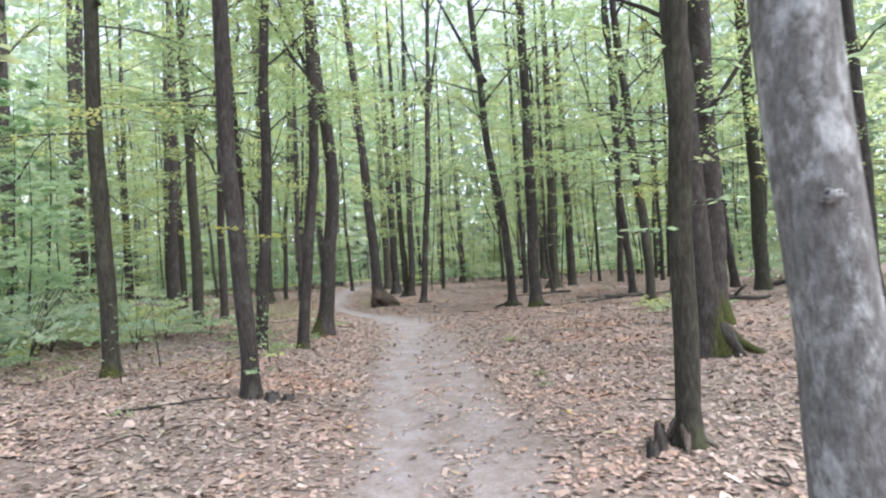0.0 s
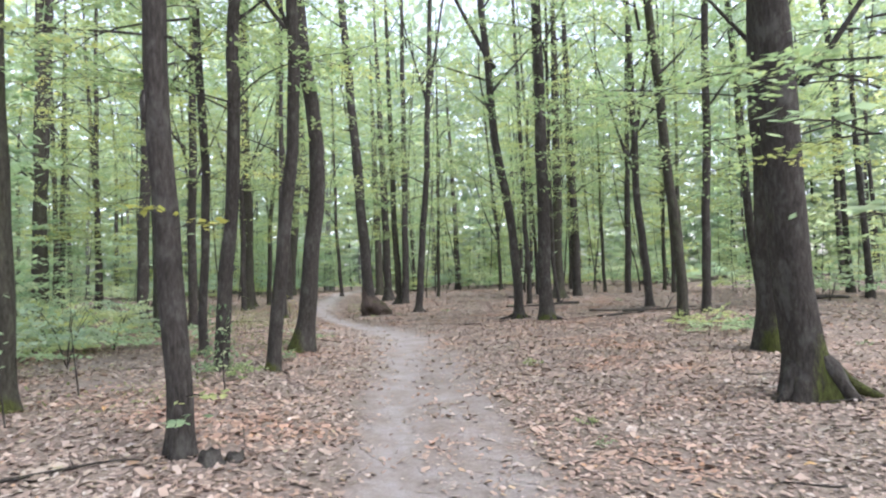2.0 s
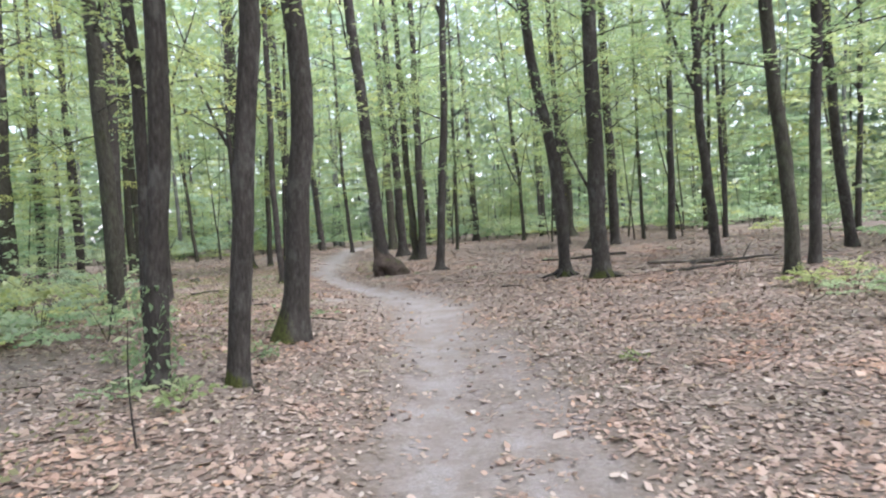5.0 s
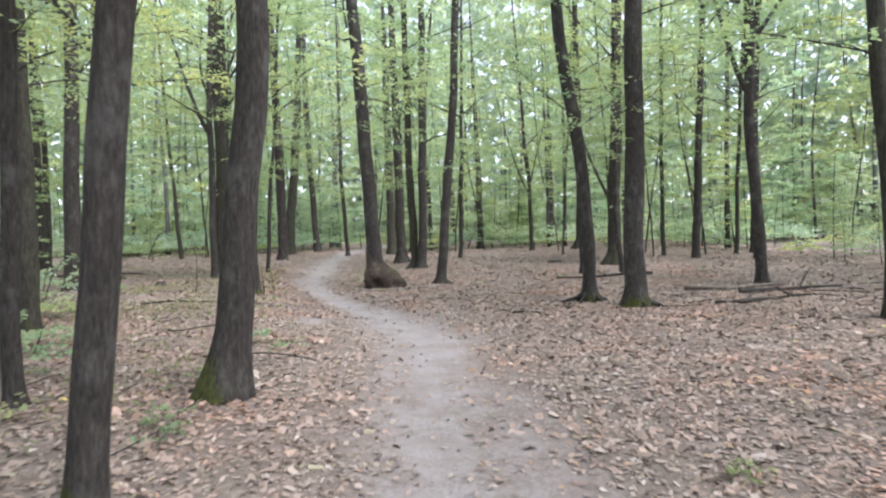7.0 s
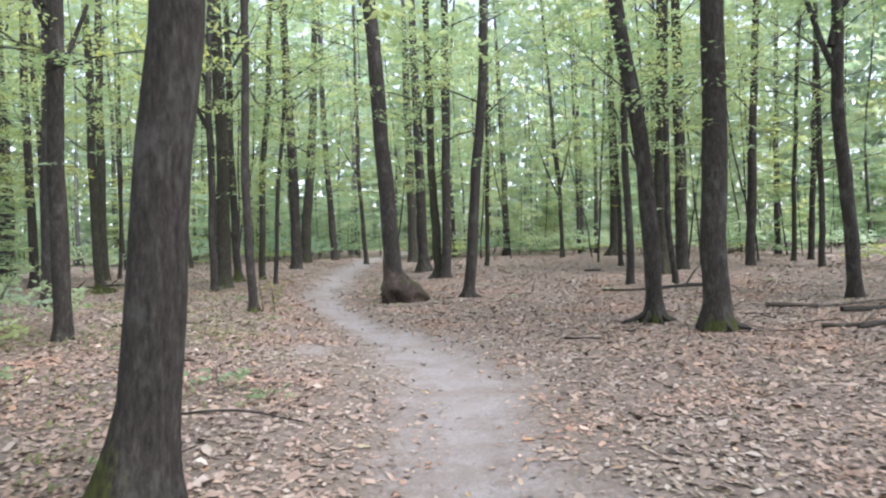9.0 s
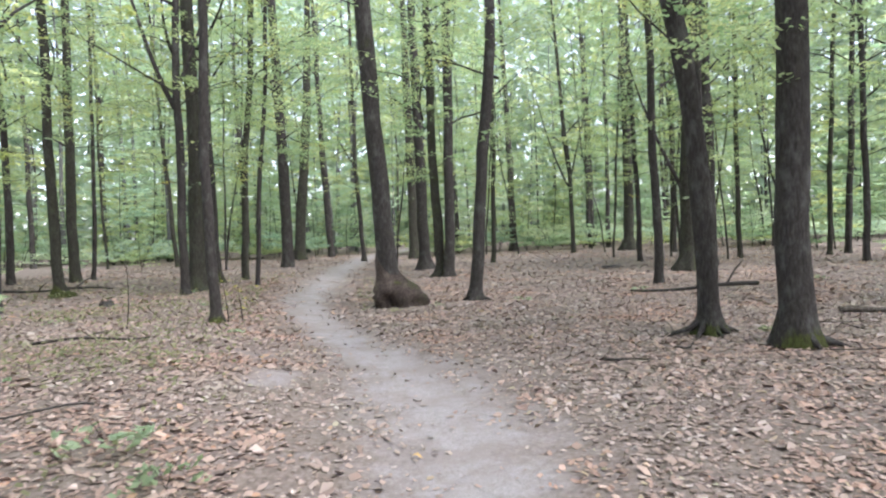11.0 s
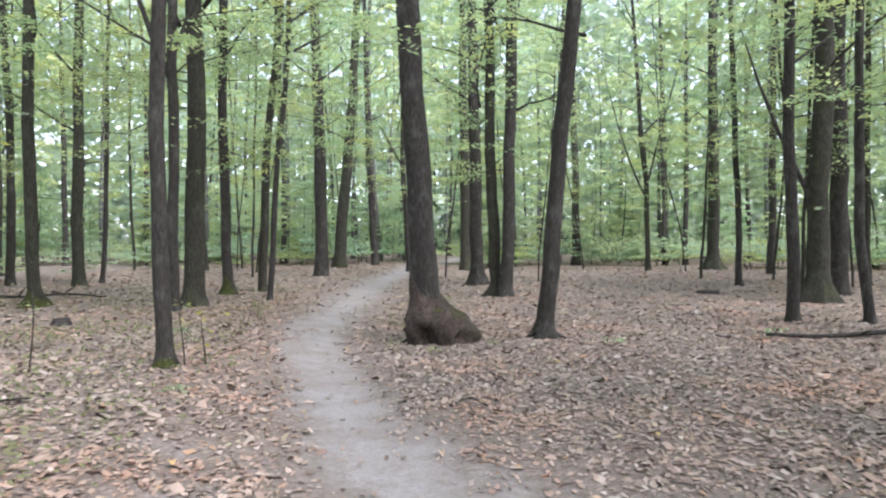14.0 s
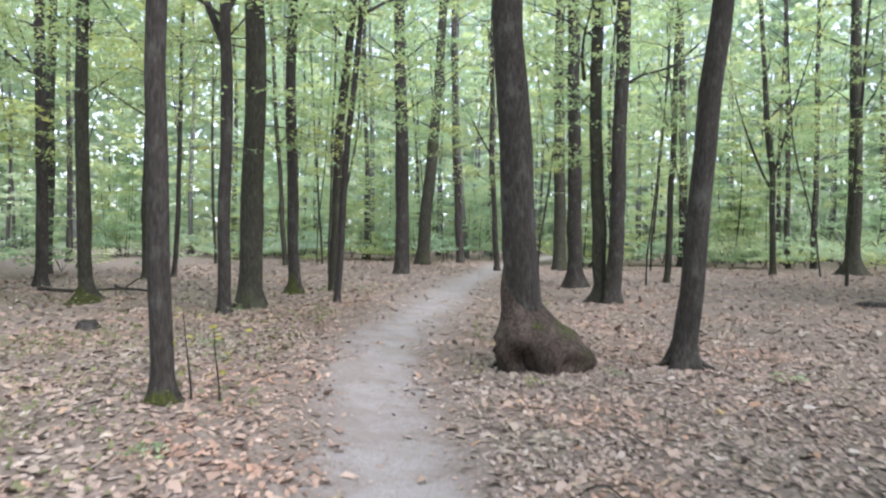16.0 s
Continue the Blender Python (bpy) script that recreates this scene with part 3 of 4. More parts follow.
def far_trunk(seed, r):
    rr = random.Random(seed)
    pts = [(0.25 * math.sin(0.35 * h + seed) * h / 8 + 0.012 * seed * h * (-1) ** seed, 0.1 * math.sin(0.4 * h + 2 * seed) * h / 8, h) for h in (-0.3, 0, 0.3, 0.8, 1.6, 2.8, 4.2, 6, 8, 10.5, 13.5, 16)]
    rad = [r * (1.5 if h < 0.2 else 1.15 if h < 0.5 else 1 - 0.05 * h) for h in (-0.3, 0, 0.3, 0.8, 1.6, 2.8, 4.2, 6, 8, 10.5, 13.5, 16)]
    v, f = tube(pts, rad, 8, wob=0.12, seed=seed)
    # odd seeds take the bark with haze in its colour
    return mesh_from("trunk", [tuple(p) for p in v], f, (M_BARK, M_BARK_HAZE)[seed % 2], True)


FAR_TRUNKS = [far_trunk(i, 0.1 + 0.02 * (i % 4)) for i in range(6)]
protos = []
for i in range(6):
    p = tagged(new("woodland_tree"), "slim dark woodland tree with a light green crown", "tree", "woodland trees")
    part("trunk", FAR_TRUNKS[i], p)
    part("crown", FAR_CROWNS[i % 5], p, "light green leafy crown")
    protos.append(p)


def in_view(x, y):
    return abs(math.atan2(x + 1.5, y + 6)) < radians(46)


made = 0
tries = 0
while made < 180 and tries < 12000:
    tries += 1
    ang, dist = rng.uniform(-math.pi, math.pi), 95 * math.sqrt(rng.random())
    x, y = dist * math.sin(ang), 10 + dist * math.cos(ang)
    if in_view(x, y):
        if y < 46 and abs(x) < 0.52 * (y + 4) - 0.5:
            continue
        gap = 3.0
    else:
        continue
    if abs(x) < 5 and -12 < y < 45:
        continue
    if any((x - a) ** 2 + (y - b) ** 2 < gap * gap for a, b in placed):
        continue
    placed.append((x, y))
    s = rng.uniform(1.0, 1.45)
    m = pose(x, y, float(ground_z(x, y)), 0, 0, rng.uniform(0, 360))
    if made < 6:
        t_ = protos[made]
        t_.scale = (s, s, s)
        t_.matrix_basis = m @ Matrix.Diagonal((s, s, s, 1))
    else:
        t_ = copy_thing(protos[made % 6], m)
        t_.scale = (s, s, s)
    made += 1


# unseen trees added behind and beside the start, their crowns shading the ground
made = 0
while made < 42:
    ang, dist = rng.uniform(-math.pi, math.pi), rng.uniform(10, 45)
    x, y = dist * math.sin(ang), 6 + dist * math.cos(ang)
    if in_view(x, y) or abs(x - float(np.interp(y, PATH_Y, PATH_X))) < 2.5 or any((x - a) ** 2 + (y - b) ** 2 < 9 for a, b in placed):
        continue
    placed.append((x, y))
    s = rng.uniform(0.9, 1.3)
    copy_thing(protos[made % 6], pose(x, y, float(ground_z(x, y)), 0, 0, rng.uniform(0, 360))).scale = (s, s, s)
    made += 1


# ---- understorey ----
def sapling_mesh(seed, h, mat, leaves=1300, size=0.11):
    r_ = np.random.default_rng(seed)
    pts = []
    n = 26
    for i in range(n):
        z = h * (0.12 + 0.88 * i / n)
        a = r_.uniform(0, 2 * np.pi)
        L = h * 0.33 * (1.05 - 0.6 * i / n) * r_.uniform(0.6, 1.2)
        pts.append(spray_points(r_, (0, 0, z), (math.cos(a), math.sin(a), 0.22), L, L * 0.45, leaves // n))
    return mesh_from("foliage", *leaf_quads(np.concatenate(pts), r_, size * 0.7, size * 1.3, 0.35), mat)


def stem_mesh(seed, h, r=0.02):
    pts = [(0.04 * h * math.sin(t * 3 + seed), 0.03 * h * math.sin(t * 2 + 2 * seed), h * t) for t in (-0.05, 0.1, 0.3, 0.5, 0.7, 0.95)]
    v, f = tube(pts, [r * 1.3, r, r * 0.85, r * 0.7, r * 0.5, r * 0.2], 6, seed=seed)
    return mesh_from("stem", [tuple(p) for p in v], f, M_BARK, True)


SAPS = []
for i, h in enumerate((2.0, 3.0, 4.2, 5.5)):
    s_ = tagged(new("hornbeam_sapling"), "thin young hornbeam with layered light green leaves", "sapling", "understorey saplings")
    part("stem", stem_mesh(i, h, 0.012 + 0.005 * i), s_)
    part("foliage", sapling_mesh(200 + i, h, M_UNDER, 650 + 200 * i, 0.125 + 0.022 * i), s_)
    SAPS.append(s_)


def wild(x, y):
    """Whether undergrowth stands here: left of the clearing, beyond it, and off to its right."""
    edge = np.interp(y, (8, 13, 20, 28, 36, 46), (-7.5, -6.5, -10.5, -14, -14.5, -11))
    right = np.interp(y, (8, 18, 26, 36, 46), (11, 12, 12, 13, 9))
    return x < edge or x > right or y > 49


settled = set()


def scatter(protos_, count, seed, y0, y1, size, half=52):
    rr = random.Random(seed)
    made_ = 0
    while made_ < count:
        x, y = rr.uniform(-half, half) - 2, y0 + (y1 - y0) * rr.random() ** 1.2
        if not in_view(x, y) or not wild(x, y):
            continue
        i = rr.randrange(len(protos_))
        s = rr.uniform(*size)
        m = pose(x, y, float(ground_z(x, y)) - 0.03, 0, 0, rr.uniform(0, 360))
        if protos_[i].name in settled:
            copy_thing(protos_[i], m).scale = (s, s, s)
        else:
            settled.add(protos_[i].name)
            protos_[i].matrix_basis = m
        made_ += 1


scatter(SAPS, 110, 11, 9, 70, (0.8, 1.3))
scatter(SAPS[1:], 46, 31, 13, 32, (0.8, 1.2), 22)
scatter(SAPS[1:], 80, 21, 46, 66, (0.9, 1.5), 30)


def bush_mesh(seed, rad_, h, count, size, mat):
    r_ = np.random.default_rng(seed)
    pts = []
    for i in range(14):
        a, d = r_.uniform(0, 2 * np.pi), rad_ * math.sqrt(r_.uniform(0, 1))
        hh = h * (1.1 - 0.6 * d / rad_) * r_.uniform(0.5, 1.1)
        pts.append(spray_points(r_, (math.cos(a) * d * 0.7, math.sin(a) * d * 0.7, hh * 0.8), (math.cos(a + r_.normal()), math.sin(a + r_.normal()), 0.3), rad_ * 0.6, rad_ * 0.5, count // 14))
    p = np.concatenate(pts)
    p[:, 2] = np.maximum(p[:, 2], 0.03)
    return mesh_from("foliage", *leaf_quads(p, r_, size * 0.7, size * 1.3, 0.5), mat)


def cane_mesh(seed, rad_, h, thick=1.0):
    rr = random.Random(seed)
    pieces = []
    for i in range(5):
        a = rr.uniform(0, 2 * math.pi)
        c, s_ = math.cos(a) * rad_ * 0.7, math.sin(a) * rad_ * 0.7
        pieces.append(tube([(c * t, s_ * t, h * math.sin(2.4 * t)) for t in (0, 0.3, 0.6, 0.95)], [q * thick for q in (0.008, 0.007, 0.005, 0.003)], 5, seed=i))
    return mesh_from("stem", *joined(pieces), M_BARK, True)


def bush(name, seed, rad_, h, count, size, mat, label, thick=1.0):
    b_ = tagged(new(name), label, "bush", "undergrowth")
    part("stem", cane_mesh(seed, rad_, h, thick), b_)
    part("foliage", bush_mesh(seed, rad_, h, count, size, mat), b_)
    return b_


# paled leaf colours make up for the weak light under the crowns
BUSHES = [bush("bramble_bush", 300 + i, 0.9 + 0.2 * i, 0.6 + 0.2 * i, 470, 0.13, (M_UNDER, M_HAZE_LEAF)[i % 2], "low pale green bramble undergrowth on the forest floor") for i in range(4)]
scatter(BUSHES, 110, 12, 8, 50, (0.8, 1.4))
scatter(BUSHES, 110, 22, 46, 60, (1.2, 2.0), 30)


def far_woods(seed, count):
    """The leafy depth of the wood beyond the last single trees, ragged and thinning upwards."""
    r_ = np.random.default_rng(seed)
    an = r_.uniform(-1.1, 1.1, count)
    d = r_.uniform(72, 100, count)
    c = np.stack([d * np.sin(an), 10 + d * np.cos(an), 0.6 + 38 * r_.uniform(0, 1, count)], 1)
    hole = np.array([noise.noise((p[0] * 0.25, p[1] * 0.2, p[2] * 0.3)) for p in c])
    c = c[hole > -0.6 + 0.013 * c[:, 2]]
    # the haze over this foliage is part of its leaf colour
    return mesh_from("far_woods", *leaf_quads(c, r_, 0.9, 1.9, 0.9), M_HAZE_LEAF)


tagged(new("far_woods", far_woods(8, 80000)), "light green foliage deep in the wood, paled with painted-in haze", "woods", kind="stuff")


# ---- feet of single trees: burl, roots, ivy, knots ----
def lump_mesh(name, radii, mat, seed, rough=0.25):
    bm = bmesh.new()
    bmesh.ops.create_icosphere(bm, subdivisions=4, radius=1)
    for v in bm.verts:
        w = 1 + rough * noise.noise(v.co * 1.8 + Vector((seed, 0, 0))) + 0.3 * rough * noise.noise(v.co * 5 + Vector((seed, 0, 0)))
        v.co = Vector((v.co.x * radii[0], v.co.y * radii[1], v.co.z * radii[2])) * w
    me = bpy.data.meshes.new(name)
    bm.to_mesh(me)
    bm.free()
    me.materials.append(mat)
    me.polygons.foreach_set("use_smooth", [True] * len(me.polygons))
    return me


def root(owner, angle, length, r, bark=None, start=0.1, rise=0.16):
    a = radians(angle)
    pts = [(math.cos(a) * d + 0.06 * math.sin(7 * d + angle) * d, math.sin(a) * d, z) for d, z in ((start * 0.4, rise * 1.3), (start, rise), (start + length * 0.3, rise * 0.45), (start + length * 0.65, 0.03), (start + length, -0.03))]
    v, f = tube(pts, [r * 1.1, r, r * 0.75, r * 0.5, r * 0.2], 9, wob=0.25, seed=angle)
    part("root", mesh_from("root", [tuple(p) for p in v], f, bark or M_BARK, True), owner)


def burl_mesh():
    """The swollen foot: a wide bulge to one side with a rim, a hollow beneath it and a buttress behind."""
    hs = (-0.12, 0.0, 0.07, 0.14, 0.21, 0.28, 0.35, 0.42, 0.5, 0.58, 0.68, 0.8, 0.95, 1.12)
    key = (0.0, 0.2, 0.38, 0.5, 0.62, 0.9, 1.12)
    out = {"right": (0.7, 0.72, 0.63, 0.42, 0.3, 0.19, 0.1), "left": (0.33, 0.26, 0.22, 0.2, 0.19, 0.16, 0.1), "front": (0.46, 0.54, 0.5, 0.35, 0.25, 0.17, 0.1), "back": (0.3, 0.26, 0.24, 0.22, 0.2, 0.16, 0.1)}
    seg, verts, faces = 48, [], []
    for h in hs:
        e = {name: float(np.interp(h, key, vals)) for name, vals in out.items()}
        for i in range(seg):
            an = 2 * math.pi * i / seg
            c, s_ = math.cos(an), math.sin(an)
            r = c * c * (e["right"] if c > 0 else e["left"]) + s_ * s_ * (e["back"] if s_ > 0 else e["front"])
            q = Vector((c * 2.2, s_ * 2.2, h * 4))
            low = max(0.0, 1 - h / 1.1)
            r *= 1 + low * (0.2 * noise.noise(q) + 0.16 * noise.noise(q * 2.7) + 0.08 * noise.noise(q * 6))
            turn = (math.degrees(an) - 278) / 20
            r -= 0.27 * math.exp(-turn * turn) * math.exp(-((h - 0.14) / 0.15) ** 2)
            buttress = (math.degrees(an) % 360 - 22) / 13
            r += 0.1 * low * math.exp(-buttress * buttress) * (h > 0.2)
            verts.append((c * r - 0.17 * h, s_ * r, h))
    for k in range(len(hs) - 1):
        faces += [(k * seg + i, k * seg + (i + 1) % seg, (k + 1) * seg + (i + 1) % seg, (k + 1) * seg + i) for i in range(seg)]
    me = mesh_from("burl", verts, faces, M_BURL, True)
    me.attributes.new("moss", "FLOAT", "POINT").data.foreach_set("value", [max(0.0, 0.75 * q.normal.z + 0.5 * noise.noise(q.co * 6) - 0.25) if 0.3 < q.co.z < 0.7 else 0.0 for q in me.vertices])
    return me


part("burl", burl_mesh(), burl_oak, "swollen brown burl with mossy rim and dark hollow", pose(-0.06, 0, 0))
root(burl_oak, 200, 0.35, 0.07, start=0.2)
for angle, length in ((195, 0.55), (235, 0.35), (275, 0.28), (310, 0.25), (350, 0.3)):
    root(rooted_oak, angle, length, 0.055, M_BARK_GREEN if angle == 275 else M_BARK, 0.12)
for angle, length in ((330, 0.4), (290, 0.2)):
    root(side_oak, angle, length, 0.07, start=0.16)
for angle, length in ((-15, 0.5), (-50, 0.3), (200, 0.3)):
    root(mossy_oak, angle, length, 0.11, M_MOSS if angle == -15 else M_BARK, 0.2, 0.3)
for angle in (-20, 200, 250):
    root(slim_oak, angle, 0.3, 0.04, start=0.1)
for angle in (160, 250, 320):
    root(stump_oak, angle, 0.18, 0.045, M_DEAD, 0.07)
part("knot", lump_mesh("knot", (0.05, 0.06, 0.13), M_BARK, 1), knotty_oak, "dark bark knot", pose(-0.22, -0.03, 2.75))
for z, off in ((1.62, -0.04), (0.55, 0.06), (2.3, 0.0)):
    part("knot", lump_mesh("knot", (0.035, 0.022, 0.022), M_BARK_GREY, z, 0.5), pale_hornbeam, "dark scar in the bark", pose(off - 0.1 * z / 1.6, -0.15, z))

ivy_rng = np.random.default_rng(4)
iz = ivy_rng.uniform(0.02, 0.95, 220) ** 1.2
ia = ivy_rng.uniform(0, 2 * np.pi, 220)
ir = 0.13 + 0.1 * ivy_rng.random(220) * (1.1 - iz)
part("ivy", mesh_from("ivy", *leaf_quads(np.stack([ir * np.cos(ia), ir * np.sin(ia), iz], 1), ivy_rng, 0.05, 0.1, 1.4), M_HERB), ivy_oak, "dark green ivy leaves")
for owner, z, turn in ((knotty_oak, 1.85, -95), (knotty_oak, 1.75, -30), (knotty_oak, 0.45, -40), (knotty_oak, 0.3, -70), (stump_oak, 2.0, 200), (stump_oak, 1.8, -20), (stump_oak, 2.25, 160), (stump_oak, 1.6, 230), (stump_oak, 2.5, 0), (stump_oak, 2.9, -120)):
    part("leafy_twig", SPRAYS[3 if owner is knotty_oak and z > 1 else 1], owner, m=pose(-0.05 * z, 0, z, 0, 0, turn) @ pose(0.06, 0, 0))



for owner, z, turn, tip in ((mossy_oak, 2.75, -8, -4), (mossy_oak, 3.3, 25, 0), (stump_oak, 2.35, 150, 5), (stump_oak, 2.2, -150, 5), (stump_oak, 2.0, 100, 0), (knotty_oak, 3.3, 200, 5), (knotty_oak, 3.5, 140, 0)):
    part("leafy_bough", LOW_BOUGHS[int(z * 10) % 4], owner, m=pose(0, 0, z, 0, tip, turn) @ pose(0.06, 0, 0) @ Matrix.Diagonal((0.4, 0.4, 0.4, 1) if owner is stump_oak else (0.75, 0.75, 0.75, 1)))


def fork(owner, z, x, dx, dy, r, length, label="dark rising fork of the trunk"):
    """A second stem that leaves the trunk at height z and rises, leaning by dx and dy a metre."""
    pts = [(x + dx * t * length + 0.05 * math.sin(4 * t + z) * length * 0.3, dy * t * length, z + length * (t ** 1.15)) for t in (0, 0.12, 0.3, 0.5, 0.75, 1)]
    v, f = tube(pts, [r * 1.15, r, r * 0.85, r * 0.65, r * 0.45, r * 0.15], 9, wob=0.15, seed=z)
    part("limb", mesh_from("limb", [tuple(p) for p in v], f, M_BARK, True), owner, label)


fork(mossy_oak, 3.3, 0.12, 0.66, -0.1, 0.035, 3.2)
fork(triple_oak, 5.0, -0.3, 0.14, 0.0, 0.08, 7.0)
fork(triple_oak, 4.6, -0.3, -0.3, 0.05, 0.06, 5.0)
fork(triple_oak, 5.6, -0.3, 0.55, -0.1, 0.05, 4.5)
fork(rooted_oak, 7.4, -0.5, -0.4, 0.1, 0.07, 6.0)
fork(slim_oak, 8.3, 0.6, 0.22, 0.0, 0.06, 6.0)
fork(slim_oak, 7.6, 0.55, -0.2, 0.1, 0.05, 5.0)
fork(branchy_oak, 3.6, 0.09, 0.35, 0.1, 0.035, 3.0)
fork(branchy_oak, 4.2, 0.1, -0.3, -0.1, 0.03, 3.0)
fork(forked_oak, 4.3, 0.03, -0.35, 0.0, 0.055, 5.5)
fork(forked_oak, 4.6, 0.03, 0.3, 0.1, 0.045, 5.0)
fork(thin_oak, 3.2, -0.02, -0.3, 0.1, 0.05, 7.0)
fork(thin_oak, 3.6, -0.02, 0.22, -0.1, 0.045, 7.0)
fork(thin_oak, 4.0, -0.02, -0.1, 0.0, 0.04, 7.0)
fork(thick_oak, 1.8, 0.1, -0.38, 0.0, 0.07, 4.5)
fork(bowed_oak, 5.2, 0.2, -0.4, 0.1, 0.05, 4.0)


# ---- dead wood ----
def ground_line(x0, y0, x1, y1, n, lift, seed, sag=0.13):
    pts = []
    for i in range(n):
        t = i / (n - 1)
        x, y = x0 + (x1 - x0) * t, y0 + (y1 - y0) * t + sag * math.sin(5 * t + seed)
        pts.append((x, y, float(ground_z(x, y)) + lift * (0.5 + 0.5 * math.sin(3 * t + seed) ** 2)))
    return pts


def fallen_branch(x0, y0, x1, y1, r, mat, label, seed, forks=()):
    b_ = tagged(new("fallen_branch"), label, "branch", "dead wood")
    pts = ground_line(x0, y0, x1, y1, 9, r + 0.035, seed)
    v, f = tube(pts, [r * (1 - 0.55 * i / 8) for i in range(9)], 8, wob=0.2, seed=seed)
    part("bough", mesh_from("bough", [tuple(p) for p in v], f, mat, True), b_)
    for at, dx, dy, dz in forks:
        a = Vector(pts[at])
        q = r * 0.55
        v, f = tube([a, a + Vector((dx * 0.5, dy * 0.5, dz * 0.6)), a + Vector((dx, dy, dz))], [q, q * 0.7, q * 0.3], 6, seed=seed + at)
        part("fork", mesh_from("fork", [tuple(p) for p in v], f, mat, True), b_)
    return b_


DARK_BRANCH, PALE_BRANCH = "dark fallen oak branch lying in the leaves", "pale barkless dead branch lying in the leaves"
fallen_branch(5.1, 25.9, 2.3, 25.5, 0.05, M_BARK, DARK_BRANCH, 1, ((2, 0.45, 0.2, 0.5), (4, -0.2, -0.6, 0.12)))
fallen_branch(4.5, 21.8, 6.8, 22.0, 0.04, M_DEAD, PALE_BRANCH, 2)
fallen_branch(4.1, 19.3, 5.2, 19.0, 0.035, M_DEAD, PALE_BRANCH, 3, ((3, 0.4, 0.3, 0.15),))
fallen_branch(4.3, 18.9, 6.0, 19.6, 0.03, M_BARK, DARK_BRANCH, 4, ((4, 0.3, -0.5, 0.1), (6, -0.2, 0.4, 0.2)))
fallen_branch(5.2, 20.9, 7.6, 21.4, 0.045, M_BARK, DARK_BRANCH, 5, ((5, 0.4, 0.3, 0.4),))
fallen_branch(11.2, 22.4, 13.4, 23.2, 0.1, M_BARK, "thick dark fallen log in the leaves", 6)
fallen_branch(6.4, 15.2, 8.2, 16.2, 0.09, M_BARK, "thick dark fallen log in the leaves", 7, ((3, 0.2, -0.3, 0.3),))
fallen_branch(-13.5, 28.4, -11.8, 29.2, 0.04, M_BARK, DARK_BRANCH, 8, ((4, 0.4, -0.2, 0.25),))
fallen_branch(-12.9, 30.0, -10.6, 28.6, 0.04, M_BARK, DARK_BRANCH, 9, ((3, 0.3, 0.4, 0.3),))
fallen_branch(0.5, 19.3, 0.95, 19.0, 0.016, M_BARK, "short dark stick lying in the leaves", 10)
fallen_branch(-3.2, 6.3, -2.4, 6.9, 0.014, M_BARK, "short dark stick lying in the leaves", 11, ((4, -0.15, 0.2, 0.02),))
fallen_branch(-3.4, 15.0, -2.2, 15.3, 0.013, M_BARK, "short dark stick lying in the leaves", 12)
fallen_branch(-6.6, 20.0, -5.2, 20.5, 0.02, M_BARK, "short dark stick lying in the leaves", 13, ((3, 0.2, 0.3, 0.05),))
stick_rng = random.Random(31)
for i in range(64):
    x, y = (stick_rng.uniform(-7, 7), stick_rng.uniform(3, 27)) if i < 46 else (stick_rng.uniform(3.4, 9), stick_rng.uniform(17.5, 24))
    if trodden(np.array([x]), np.array([y]))[0] > 0.05:
        continue
    a, L = stick_rng.uniform(0, 6.28), stick_rng.uniform(0.2, 0.8) * (1 if i < 46 else 2.2)
    fallen_branch(x, y, x + L * math.cos(a), y + L * math.sin(a), stick_rng.uniform(0.005, 0.013), M_DEAD if i % 3 == 0 else M_BARK, "thin dry stick lying in the leaves", 40 + i)


def stump(x, y, r, h, label, seed, mossy=False):
    s_ = tagged(new("tree_stump"), label, "stump", "dead wood")
    s_.matrix_basis = pose(x, y, float(ground_z(x, y)) - 0.02)
    seg = 14
    verts, faces = [], []
    for k, (z, q) in enumerate(((0, 1.5), (0.25, 1.1), (0.6, 0.95), (1.0, 0.85))):
        for i in range(seg):
            an = 2 * math.pi * i / seg
            jag = 1 + 0.55 * noise.noise((math.cos(an) * 2 + seed, math.sin(an) * 2, 3)) if k == 3 else 1
            w = q * (1 + 0.25 * noise.noise((math.cos(an) * 2, math.sin(an) * 2 + seed, z)))
            verts.append((r * w * math.cos(an), r * w * math.sin(an), h * z * jag))
    for k in range(3):
        faces += [(k * seg + i, k * seg + (i + 1) % seg, (k + 1) * seg + (i + 1) % seg, (k + 1) * seg + i) for i in range(seg)]
    verts.append((0, 0, h * 0.6))
    faces += [(3 * seg + i, 3 * seg + (i + 1) % seg, 4 * seg) for i in range(seg)]
    part("wood", mesh_from("wood", verts, faces, M_MOSS if mossy else M_BARK, True), s_)
    return s_


stump(1.52, 4.75, 0.045, 0.22, "small dark broken stump beside a thin trunk", 1)
stump(1.43, 4.65, 0.04, 0.13, "low rotten stump in the leaves", 2)
stump(-2.0, 7.1, 0.085, 0.1, "low dark rotten stump beside a leaning oak", 3)
stump(-1.84, 7.2, 0.07, 0.07, "low dark rotten stump beside a leaning oak", 4)
stump(3.5, 33.0, 0.3, 0.12, "low dark mossy stump in the leaves", 5)
stump(-8.3, 24.6, 0.14, 0.12, "low dark stump in the leaves", 6)
stump(-10.9, 27.2, 0.25, 0.14, "low mossy stump beside an oak", 7, True)


# ---- small plants ----
def plant(name, x, y, s, proto, turn=0):
    p = copy_thing(proto, pose(x, y, float(ground_z(x, y)), 0, 0, turn))
    p.scale = (s, s, s)
    return p


